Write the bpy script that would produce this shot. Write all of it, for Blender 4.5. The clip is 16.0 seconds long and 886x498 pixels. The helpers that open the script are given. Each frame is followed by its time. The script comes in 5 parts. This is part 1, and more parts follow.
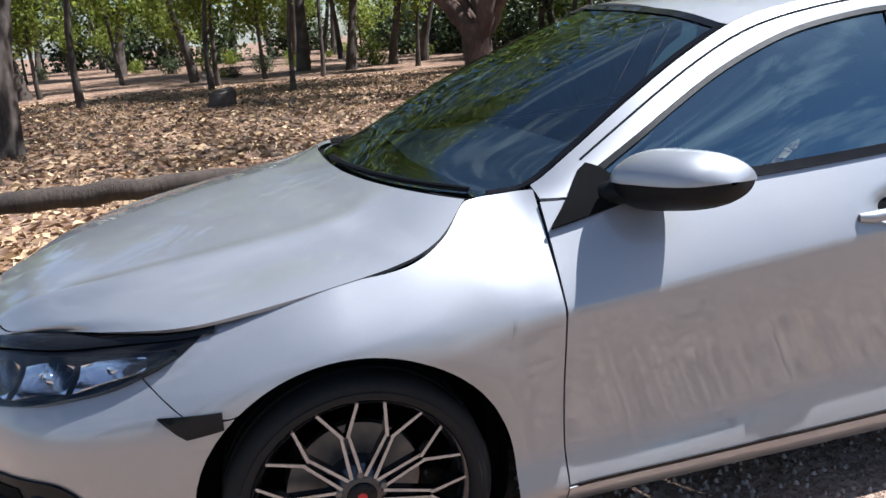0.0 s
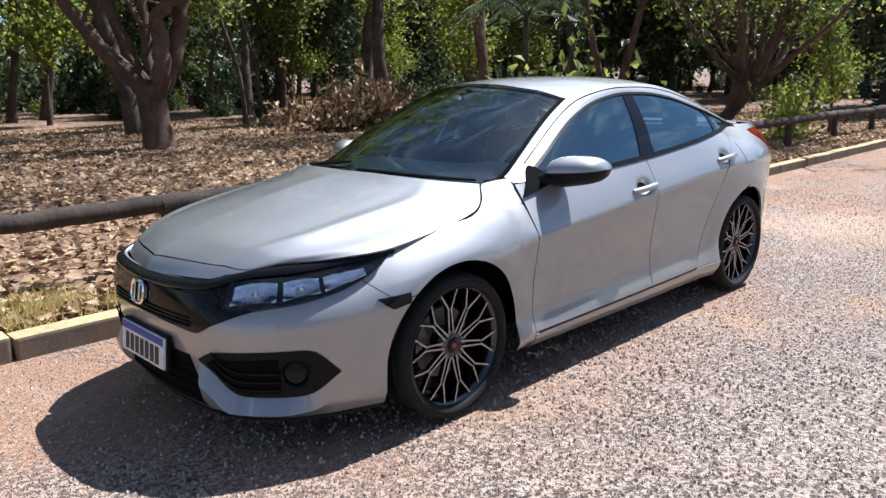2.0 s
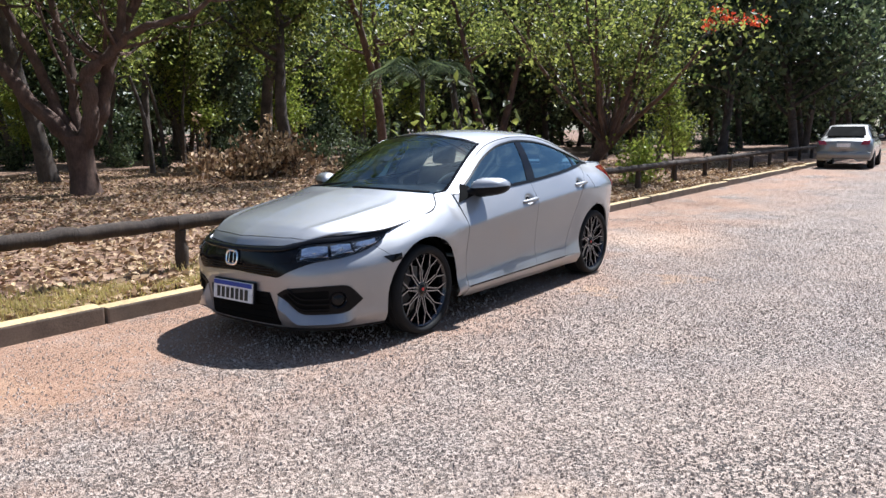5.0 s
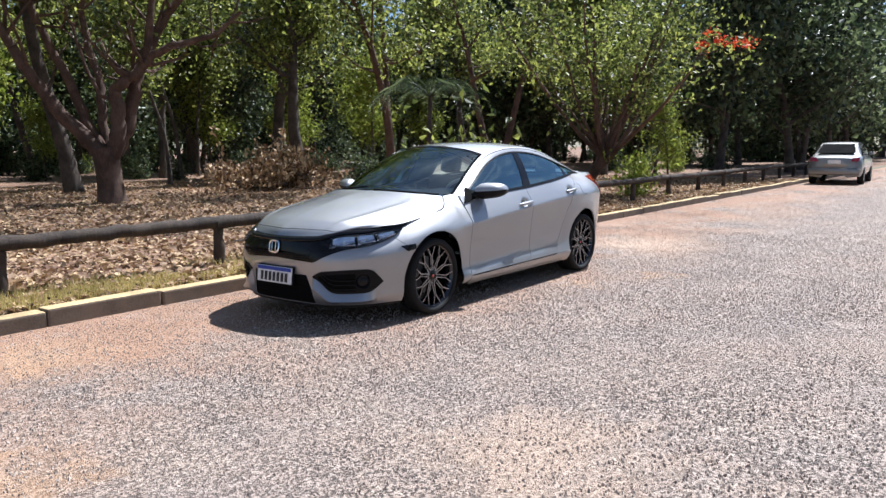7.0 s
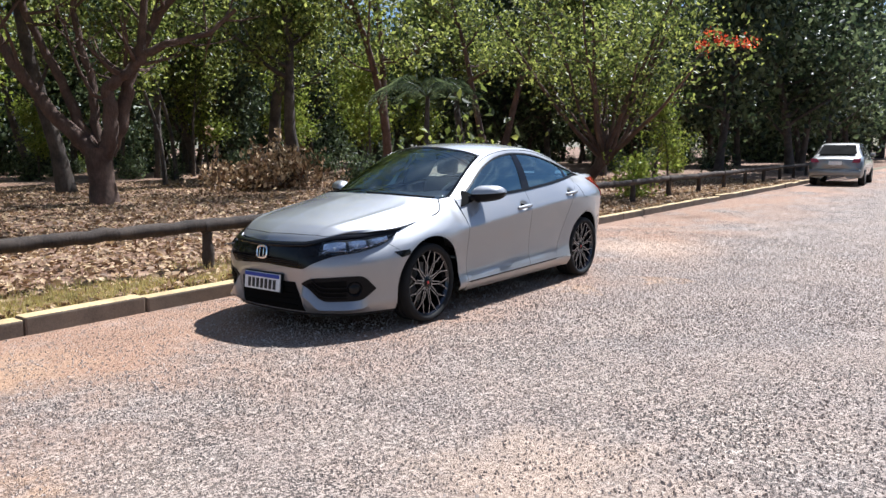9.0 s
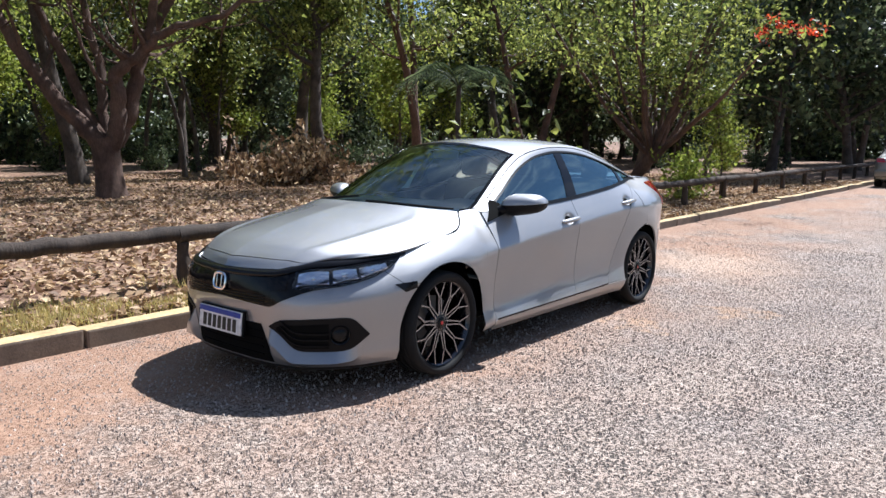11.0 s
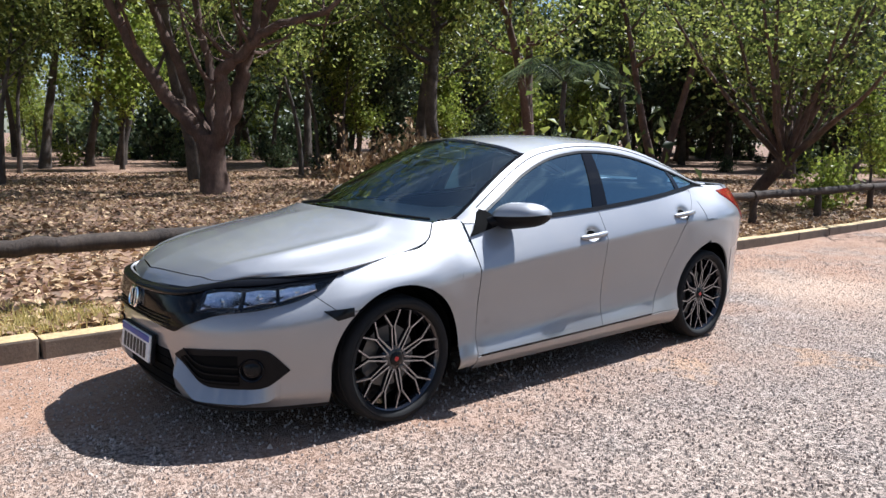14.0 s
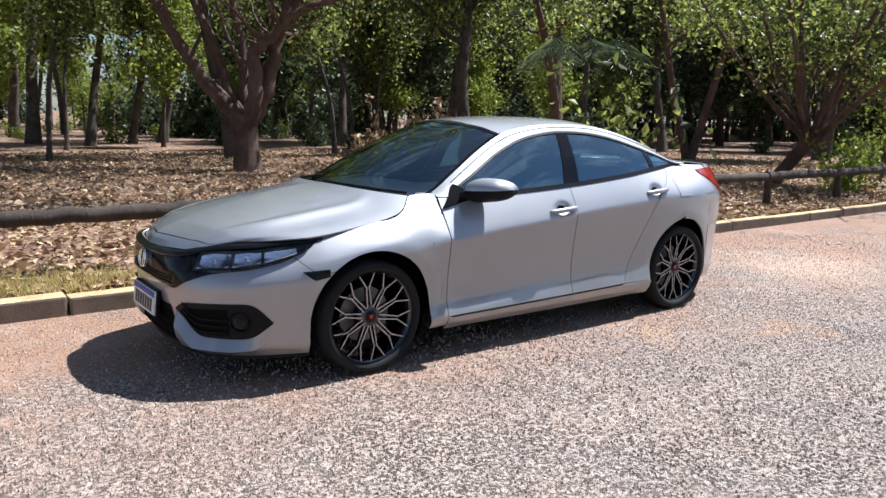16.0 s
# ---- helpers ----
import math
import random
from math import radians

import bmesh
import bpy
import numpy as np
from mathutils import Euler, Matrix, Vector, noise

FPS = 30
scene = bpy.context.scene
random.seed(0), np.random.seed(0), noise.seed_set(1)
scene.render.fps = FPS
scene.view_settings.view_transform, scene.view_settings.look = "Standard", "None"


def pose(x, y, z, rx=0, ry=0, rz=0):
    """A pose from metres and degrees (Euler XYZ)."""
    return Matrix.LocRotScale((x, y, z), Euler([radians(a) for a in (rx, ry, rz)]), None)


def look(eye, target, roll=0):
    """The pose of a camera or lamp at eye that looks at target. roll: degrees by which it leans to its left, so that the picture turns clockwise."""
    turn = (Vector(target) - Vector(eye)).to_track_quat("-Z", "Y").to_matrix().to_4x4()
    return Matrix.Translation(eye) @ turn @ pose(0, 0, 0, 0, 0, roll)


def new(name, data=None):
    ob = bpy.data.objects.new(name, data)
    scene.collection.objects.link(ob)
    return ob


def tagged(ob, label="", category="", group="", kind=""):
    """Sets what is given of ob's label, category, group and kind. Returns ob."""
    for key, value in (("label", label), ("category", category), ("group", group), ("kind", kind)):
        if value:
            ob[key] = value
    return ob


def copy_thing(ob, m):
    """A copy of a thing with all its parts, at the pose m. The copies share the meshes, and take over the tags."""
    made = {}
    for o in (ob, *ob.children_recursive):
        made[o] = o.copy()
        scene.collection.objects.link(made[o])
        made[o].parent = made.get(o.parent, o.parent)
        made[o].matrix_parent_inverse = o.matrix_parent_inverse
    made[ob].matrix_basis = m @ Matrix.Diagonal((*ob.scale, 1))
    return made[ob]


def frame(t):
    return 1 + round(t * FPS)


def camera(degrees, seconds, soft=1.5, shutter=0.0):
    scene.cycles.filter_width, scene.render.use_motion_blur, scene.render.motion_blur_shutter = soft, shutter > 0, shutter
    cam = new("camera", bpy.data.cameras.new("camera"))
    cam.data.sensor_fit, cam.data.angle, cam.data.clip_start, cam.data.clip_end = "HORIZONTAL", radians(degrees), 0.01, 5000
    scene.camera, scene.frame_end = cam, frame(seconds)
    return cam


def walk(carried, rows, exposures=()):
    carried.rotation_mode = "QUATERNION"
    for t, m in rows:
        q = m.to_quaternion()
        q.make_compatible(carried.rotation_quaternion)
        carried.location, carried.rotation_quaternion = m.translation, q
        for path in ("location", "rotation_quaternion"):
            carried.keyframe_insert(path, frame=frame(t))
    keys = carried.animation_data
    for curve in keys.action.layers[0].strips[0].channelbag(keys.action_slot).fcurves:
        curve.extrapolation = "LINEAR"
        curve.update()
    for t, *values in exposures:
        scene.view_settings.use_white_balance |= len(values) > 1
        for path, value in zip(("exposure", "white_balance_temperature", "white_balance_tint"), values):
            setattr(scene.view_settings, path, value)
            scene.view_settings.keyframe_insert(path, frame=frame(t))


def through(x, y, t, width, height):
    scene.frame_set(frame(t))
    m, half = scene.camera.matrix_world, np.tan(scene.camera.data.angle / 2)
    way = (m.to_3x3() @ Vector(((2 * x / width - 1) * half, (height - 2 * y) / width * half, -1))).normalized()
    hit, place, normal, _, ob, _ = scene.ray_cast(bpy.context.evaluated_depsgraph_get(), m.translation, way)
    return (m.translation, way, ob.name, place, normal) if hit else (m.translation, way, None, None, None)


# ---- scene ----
cam = camera(61.1, 16.0)
PATH = [
    (0, (-0.152, -2.365, 1.36), (0.32, -0.505, 0.794), -4.2),
    (0.5, (-0.692, -2.392, 1.365), (0.084, -0.636, 0.804), -4.1),
    (1, (-1.192, -2.581, 1.378), (-0.154, -0.956, 0.847), -3.0),
    (1.5, (-1.702, -2.787, 1.399), (-0.475, -1.284, 0.91), -2.0),
    (2, (-2.143, -2.973, 1.436), (-0.783, -1.576, 0.989), -1.1),
    (2.5, (-2.509, -3.173, 1.455), (-1.062, -1.855, 1.042), -0.6),
    (3, (-2.873, -3.285, 1.455), (-1.368, -2.027, 1.067), -0.4),
    (3.5, (-3.182, -3.485, 1.441), (-1.635, -2.273, 1.065), -0.1),
    (3.7, (-3.29, -3.554, 1.425), (-1.732, -2.356, 1.058), -0.4),
    (5.8, (-4.493, -4.281, 1.428), (-2.903, -3.103, 1.139), -0.7),
    (6, (-4.572, -4.32, 1.427), (-2.983, -3.137, 1.147), -0.6),
    (6.5, (-4.729, -4.469, 1.429), (-3.144, -3.279, 1.157), -0.5),
    (7, (-4.884, -4.616, 1.391), (-3.302, -3.423, 1.119), -0.3),
    (7.5, (-5.054, -4.655, 1.382), (-3.474, -3.462, 1.102), -0.2),
    (8, (-5.109, -4.666, 1.382), (-3.527, -3.475, 1.1), -0.1),
    (8.5, (-4.933, -4.593, 1.378), (-3.348, -3.406, 1.097), -0.1),
    (9, (-4.669, -4.481, 1.401), (-3.084, -3.292, 1.129), -0.2),
    (9.2, (-4.565, -4.396, 1.391), (-2.984, -3.202, 1.116), -0.5),
    (11.3, (-3.196, -3.588, 1.419), (-1.687, -2.308, 1.126), 0.6),
    (11.5, (-3.051, -3.568, 1.397), (-1.56, -2.267, 1.105), 0.5),
    (12, (-2.708, -3.517, 1.416), (-1.266, -2.163, 1.118), 0.9),
    (12.5, (-2.412, -3.456, 1.418), (-1.027, -2.045, 1.115), 1.0),
    (13, (-2.223, -3.583, 1.408), (-0.888, -2.125, 1.107), 1.0),
    (13.5, (-2.136, -3.698, 1.399), (-0.842, -2.202, 1.101), 0.9),
    (14, (-2.12, -3.725, 1.4), (-0.856, -2.203, 1.107), 0.9),
    (14.5, (-2.103, -3.757, 1.403), (-0.858, -2.22, 1.111), 0.8),
    (15, (-2.147, -3.891, 1.388), (-0.92, -2.341, 1.081), 0.8),
    (15.5, (-2.193, -4.106, 1.4), (-0.991, -2.542, 1.07), 0.9),
    (16, (-2.09, -4.293, 1.418), (-0.915, -2.712, 1.07), 1.1),
]
walk(cam, [(t, look(eye, target, roll)) for t, eye, target, roll in PATH], [(0, 1.25, 5700, 10), (1.0, 1.1, 5700, 10), (2.5, 1.0, 5700, 10), (16, 1.02, 5700, 10)])

# ---- daylight ----
SUN = Vector((0.59, -0.06, 1.0)).normalized()
world = bpy.data.worlds.new("sky")
scene.world = world
world.use_nodes = True
wn = world.node_tree.nodes
sky = wn.new("ShaderNodeTexSky")
sky.sky_type, sky.sun_disc = "NISHITA", False
sky.sun_elevation = math.asin(SUN.z)
sky.sun_rotation = math.atan2(SUN.x, SUN.y)
sky.dust_density, sky.ozone_density = 0.6, 2.2
cirrus = wn.new("ShaderNodeTexNoise")
cirrus.inputs["Scale"].default_value, cirrus.inputs["Detail"].default_value, cirrus.inputs["Roughness"].default_value = 3.4, 7, 0.6
stretch = wn.new("ShaderNodeMapping")
stretch.inputs["Scale"].default_value, stretch.inputs["Rotation"].default_value = (0.6, 2.2, 5.0), (0.2, 0.1, 0.7)
veil = wn.new("ShaderNodeMapRange")
for key, v in (("From Min", 0.5), ("From Max", 0.7), ("To Min", 0.0), ("To Max", 0.5)):
    veil.inputs[key].default_value = v
cloudy = wn.new("ShaderNodeMix")
cloudy.data_type = "RGBA"
cloudy.inputs[7].default_value = (11.0, 11.2, 11.6, 1)
for a, b in ((wn.new("ShaderNodeTexCoord").outputs["Generated"], stretch.inputs[0]), (stretch.outputs[0], cirrus.inputs["Vector"]), (cirrus.outputs["Fac"], veil.inputs["Value"]), (veil.outputs[0], cloudy.inputs[0]), (sky.outputs[0], cloudy.inputs[6]), (cloudy.outputs[2], wn["Background"].inputs[0])):
    world.node_tree.links.new(a, b)
wn["Background"].inputs[1].default_value = 0.055
sun = new("sun", bpy.data.lights.new("sun", "SUN"))
sun.data.energy, sun.data.angle, sun.data.color = 5.0, radians(0.53), (1.0, 0.96, 0.9)
sun.matrix_world = look((30, -3, 60), Vector((30, -3, 60)) - SUN)


# ---- materials ----
class Nodes:
    """Short hand for node trees."""

    def __init__(self, name):
        self.mat = bpy.data.materials.new(name)
        self.mat.use_nodes = True
        self.t = self.mat.node_tree
        self.bsdf = self.t.nodes["Principled BSDF"]
        self.out = self.t.nodes["Material Output"]

    def add(self, kind, **inputs):
        n = self.t.nodes.new("ShaderNode" + kind)
        for k, v in inputs.items():
            self.set(n, k.replace("_", " "), v)
        return n

    def set(self, n, key, v):
        sock = n.inputs[key]
        if isinstance(v, bpy.types.NodeSocket):
            self.t.links.new(v, sock)
        else:
            sock.default_value = v

    def noise(self, scale, detail=4, rough=0.6, vec=None):
        n = self.add("TexNoise", Scale=scale, Detail=detail, Roughness=rough)
        self.set(n, "Vector", vec or self.coord())
        return n.outputs["Fac"]

    def coord(self):
        return self.add("NewGeometry").outputs["Position"]

    def local(self):
        return self.add("TexCoord").outputs["Object"]

    def ramp(self, fac, *stops):
        n = self.add("ValToRGB", Fac=fac)
        e = n.color_ramp.elements
        while len(e) < len(stops):
            e.new(0.5)
        for el, (p, c) in zip(e, stops):
            el.position, el.color = p, (*c, 1)
        return n.outputs["Color"]

    def value(self, fac, a, b, c=0.0, d=1.0):
        n = self.add("MapRange", Value=fac)
        for k, v in zip(("From Min", "From Max", "To Min", "To Max"), (a, b, c, d)):
            n.inputs[k].default_value = v
        return n.outputs["Result"]

    def mix(self, fac, a, b, mode="MIX"):
        n = self.t.nodes.new("ShaderNodeMix")
        n.data_type, n.blend_type = "RGBA", mode
        self.set(n, 0, fac)
        for i, v in ((6, a), (7, b)):
            self.set(n, i, v if isinstance(v, bpy.types.NodeSocket) else (*v, 1))
        return n.outputs[2]

    def bump(self, height, strength=0.3, dist=0.01):
        n = self.add("Bump", Strength=strength, Distance=dist, Height=height)
        self.set(self.bsdf, "Normal", n.outputs[0])

    def put(self, color=None, rough=None, metal=None, **more):
        for k, v in (("Base Color", color), ("Roughness", rough), ("Metallic", metal)):
            if v is not None:
                self.set(self.bsdf, k, (*v, 1) if isinstance(v, tuple) else v)
        for k, v in more.items():
            self.set(self.bsdf, k.replace("_", " "), v)
        return self.mat


def plain(name, color, rough=0.5, metal=0.0, scale=40.0, vary=0.25, bumps=0.1, **more):
    """A surface with fine grain and larger blotches."""
    n = Nodes(name)
    a, b = n.noise(scale), n.noise(scale * 0.08, 3)
    dark = tuple(c * (1 - vary) for c in color)
    light = tuple(min(1, c * (1 + vary)) for c in color)
    col = n.mix(n.value(b, 0.35, 0.65), n.ramp(a, (0.3, dark), (0.7, color)), n.ramp(a, (0.3, color), (0.7, light)))
    if bumps:
        n.bump(a, bumps, 0.004)
    return n.put(col, n.value(b, 0.3, 0.7, max(0.02, rough - 0.06), min(1, rough + 0.06)), metal, **more)


def paint_material(name, color):
    n = Nodes(name)
    flake = n.noise(900, 1)
    dust = n.noise(3.0, 6)
    col = n.ramp(flake, (0.3, tuple(c * 0.92 for c in color)), (0.7, tuple(min(1, c * 1.06) for c in color)))
    col = n.mix(n.value(dust, 0.5, 0.8, 0.0, 0.12), col, (0.4, 0.34, 0.28))
    return n.put(col, n.value(dust, 0.3, 0.7, 0.5, 0.58), 0.75, Coat_Weight=1.0, Coat_Roughness=0.03, Coat_IOR=1.7)


def glass_material(name, tint, ior=1.5, film=(1, 1, 1)):
    """Tinted sheet glass: what is behind shows darkened, and it mirrors by Fresnel."""
    n = Nodes(name)
    clear = n.add("BsdfTransparent", Color=(*tint, 1))
    gloss = n.add("BsdfGlossy", Roughness=0.015, Color=(*film, 1))
    fres = n.add("Fresnel", IOR=ior)
    mx = n.add("MixShader", Fac=fres.outputs[0])
    n.t.links.new(clear.outputs[0], mx.inputs[1])
    n.t.links.new(gloss.outputs[0], mx.inputs[2])
    n.t.links.new(mx.outputs[0], n.out.inputs["Surface"])
    return n.mat


def leaf_material(name, a, b, c, through=0.35, rough=0.42, gloss=0.36):
    n = Nodes(name)
    r = n.add("NewGeometry").outputs["Random Per Island"]
    col = n.mix(n.value(n.noise(0.6, 3), 0.35, 0.65), n.ramp(r, (0.0, a), (0.6, b), (1.0, c)), n.ramp(r, (0.0, a), (0.25, b), (1.0, c)))
    n.put(col, rough, Specular_IOR_Level=gloss)
    tr = n.add("BsdfTranslucent", Color=col)
    mx = n.add("MixShader", Fac=through)
    n.t.links.new(n.bsdf.outputs[0], mx.inputs[1])
    n.t.links.new(tr.outputs[0], mx.inputs[2])
    n.t.links.new(mx.outputs[0], n.out.inputs["Surface"])
    return n.mat


def bark_material(name, a, b):
    n = Nodes(name)
    m = n.add("Mapping", Vector=n.coord())
    m.inputs["Scale"].default_value = (1, 1, 0.22)
    g = n.noise(38, 6, 0.7, m.outputs[0])
    big = n.noise(2.2, 4)
    col = n.mix(n.value(big, 0.38, 0.62), n.ramp(g, (0.3, tuple(v * 0.45 for v in a)), (0.65, a)), n.ramp(g, (0.3, tuple(v * 0.5 for v in b)), (0.65, b)))
    n.bump(g, 0.7, 0.02)
    return n.put(col, 0.9)


SILVER = paint_material("silver_paint", (0.325, 0.325, 0.334))
# the distant sedan's silver, its base colour lowered to stand for tree shade
SILVER2 = paint_material("shaded_silver_paint", (0.2, 0.197, 0.19))
GLOSSBLACK = plain("gloss_black", (0.006, 0.006, 0.007), 0.07, 0, 60, 0.1, 0.0, Specular_IOR_Level=0.22)
PLASTIC = plain("black_plastic", (0.006, 0.006, 0.007), 0.45, 0, 300, 0.2, 0.1, Specular_IOR_Level=0.14)
LINER = plain("dark_liner", (0.004, 0.004, 0.004), 0.95, 0, 40, 0.25, 0.1, Specular_IOR_Level=0.1)
RUBBER = plain("tyre_rubber", (0.013, 0.013, 0.013), 0.8, 0, 120, 0.3, 0.2, Specular_IOR_Level=0.25)
RIMDARK = plain("graphite_rim", (0.045, 0.045, 0.05), 0.22, 0.85, 200, 0.1, 0.0, Coat_Weight=0.6)
RIMCUT = plain("machined_rim", (0.36, 0.36, 0.38), 0.16, 1.0, 200, 0.1, 0.0)
STEEL = plain("brake_steel", (0.16, 0.155, 0.15), 0.45, 0.9)
REFLECTOR = plain("lamp_reflector", (0.8, 0.8, 0.83), 0.08, 1.0, 60, 0.2, 0.4)
CHROME = plain("chrome", (0.82, 0.82, 0.83), 0.06, 1.0, 60, 0.04, 0.0)
RED = plain("red_enamel", (0.55, 0.02, 0.02), 0.3)
REDLENS = plain("red_lens", (0.3, 0.008, 0.012), 0.12, 0, 60, 0.1, 0, Coat_Weight=1.0)
WHITE = plain("white_plate", (0.75, 0.75, 0.74), 0.45)
BLUE = plain("blue_plate_band", (0.02, 0.05, 0.33), 0.4)
INK = plain("black_ink", (0.012, 0.012, 0.012), 0.5)
WGLASS = glass_material("windscreen_glass", (0.88, 0.95, 0.92), 2.1, (0.86, 1.0, 0.99))
TINT = glass_material("tinted_window_glass", (0.2, 0.27, 0.31), 3.0, (0.62, 0.86, 0.94))
LENS = glass_material("lamp_glass", (0.95, 0.95, 0.95))
CABIN = plain("cabin_trim", (0.4, 0.41, 0.4), 0.75)
SEATCLOTH = plain("seat_cloth", (0.1, 0.1, 0.1), 0.85)
BARK = bark_material("grey_brown_bark", (0.055, 0.042, 0.034), (0.12, 0.092, 0.074))
REDBARK = bark_material("reddish_bark", (0.085, 0.048, 0.034), (0.16, 0.095, 0.068))
LOG = bark_material("weathered_log", (0.038, 0.026, 0.019), (0.085, 0.06, 0.043))
LEAF = leaf_material("green_leaves", (0.02, 0.032, 0.008), (0.105, 0.135, 0.03), (0.4, 0.42, 0.1), 0.58)
DARKLEAF = leaf_material("dark_green_leaves", (0.012, 0.022, 0.011), (0.045, 0.066, 0.03), (0.2, 0.24, 0.11), 0.45)
LIME = leaf_material("yellow_green_leaves", (0.09, 0.13, 0.018), (0.2, 0.25, 0.035), (0.36, 0.38, 0.08), 0.56)
DRYLEAF = leaf_material("dry_leaves", (0.10, 0.05, 0.026), (0.29, 0.178, 0.095), (0.62, 0.45, 0.26), 0.15, 0.6, 0.3)
GRASS = leaf_material("dry_grass", (0.27, 0.24, 0.06), (0.5, 0.41, 0.14), (0.66, 0.53, 0.25), 0.35, 0.65, 0.25)
FLOWER = leaf_material("red_blossom", (0.5, 0.04, 0.02), (0.7, 0.08, 0.03), (0.75, 0.18, 0.05), 0.4)


def road_material():
    n = Nodes("worn_chip_asphalt")
    p = n.coord()
    v = n.add("TexVoronoi", Vector=p, Scale=46.0, Randomness=1.0)
    w = n.add("TexVoronoi", Vector=p, Scale=120.0, Randomness=1.0)
    pick = n.add("SeparateColor", Color=v.outputs["Color"]).outputs[0]
    stone = n.ramp(pick, (0.0, (0.28, 0.21, 0.163)), (0.45, (0.4, 0.31, 0.248)), (1.0, (0.53, 0.425, 0.345)))
    fine = n.noise(160, 3)
    pits = n.value(n.noise(58, 4, 0.65), 0.505, 0.555)
    worn = n.value(n.noise(1.3, 5, 0.6), 0.34, 0.62, 1.0, 0.55)
    deep = n.add("Math", Value=pits)
    deep.operation = "MULTIPLY"
    n.t.links.new(worn, deep.inputs[1])
    col = n.mix(n.value(n.noise(2.2, 5), 0.4, 0.65, 0.0, 0.6), stone, n.ramp(fine, (0.3, (0.34, 0.25, 0.195)), (0.7, (0.46, 0.355, 0.29))))
    col = n.mix(n.value(n.noise(0.8, 4), 0.42, 0.62, 0.0, 0.5), col, n.ramp(pick, (0.0, (0.2, 0.165, 0.148)), (1.0, (0.42, 0.35, 0.308))))
    col = n.mix(deep.outputs[0], col, (0.03, 0.024, 0.02))
    sep = n.add("SeparateXYZ", Vector=p)
    dust = n.add("Math", Value=n.value(n.noise(0.55, 7, 0.7), 0.38, 0.64))
    dust.operation = "MULTIPLY"
    n.t.links.new(n.value(sep.outputs["Y"], -1.8, 1.1, 0.12, 2.6), dust.inputs[1])
    dust.use_clamp = True
    soil = n.ramp(n.noise(30, 6, 0.7), (0.3, (0.23, 0.11, 0.058)), (0.7, (0.41, 0.245, 0.15)))
    col = n.mix(n.value(dust.outputs[0], 0, 1, 0, 0.85), col, soil)
    patch = n.value(n.noise(0.7, 6, 0.65), 0.58, 0.72, 0.0, 0.7)
    col = n.mix(patch, col, n.ramp(fine, (0.3, (0.38, 0.28, 0.22)), (0.7, (0.56, 0.44, 0.36))))
    ragged = n.value(n.noise(3.5, 6, 0.65), 0.3, 0.7, -0.32, 0.32)
    sand = n.ramp(n.noise(45, 5, 0.7), (0.3, (0.36, 0.24, 0.16)), (0.7, (0.6, 0.45, 0.34)))
    clay = n.ramp(n.noise(45, 5, 0.7), (0.3, (0.34, 0.19, 0.1)), (0.7, (0.52, 0.34, 0.21)))
    for x, y, r, c in ((-3.65, -1.37, 0.32, clay), (-1.95, -3.0, 0.55, sand), (5.3, -0.5, 0.9, sand), (1.98, -1.17, 0.16, clay), (2.94, -1.66, 0.16, clay), (-2.7, 0.5, 0.5, clay)):
        away = n.add("VectorMath")
        away.operation = "DISTANCE"
        n.t.links.new(p, away.inputs[0])
        away.inputs[1].default_value = (x, y, 0)
        edge = n.add("Math", Value=away.outputs["Value"])
        edge.operation = "ADD"
        n.t.links.new(ragged, edge.inputs[1])
        col = n.mix(n.value(edge.outputs[0], r * 0.4, r * 1.3, 0.7, 0.0), col, c)
    h = n.add("Math", Value=n.value(deep.outputs[0], 0.0, 1.0, 1.0, 0.0))
    h.operation = "ADD"
    n.t.links.new(n.value(w.outputs["Distance"], 0.0, 0.7, 0.35, 0.0), h.inputs[1])
    h2 = n.add("Math", Value=h.outputs[0])
    h2.operation = "MULTIPLY"
    n.t.links.new(n.value(dust.outputs[0], 0, 1, 1.0, 0.35), h2.inputs[1])
    n.bump(h2.outputs[0], 1.0, 0.02)
    return n.put(col, n.value(fine, 0.3, 0.7, 0.7, 0.92))


def litter_material():
    n = Nodes("leaf_litter_soil")
    p = n.coord()
    v = n.add("TexVoronoi", Vector=p, Scale=13.0, Randomness=1.0)
    lv = n.ramp(n.add("SeparateColor", Color=v.outputs["Color"]).outputs[1], (0.0, (0.10, 0.055, 0.035)), (0.5, (0.24, 0.145, 0.09)), (1.0, (0.42, 0.29, 0.19)))
    soil = n.ramp(n.noise(25, 5), (0.3, (0.09, 0.042, 0.024)), (0.7, (0.19, 0.10, 0.06)))
    col = n.mix(n.value(n.noise(1.4, 5), 0.35, 0.6), soil, lv)
    n.bump(v.outputs["Distance"], 0.8, 0.03)
    return n.put(col, 0.92)


ROAD = road_material()
LITTER = litter_material()
# kerb concrete: shading of the side faces is put into its dark colour
KERB = plain("worn_kerb_shaded_sides", (0.15, 0.115, 0.085), 0.9, 0, 60, 0.35, 0.5)
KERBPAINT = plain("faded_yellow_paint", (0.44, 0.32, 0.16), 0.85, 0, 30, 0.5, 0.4)


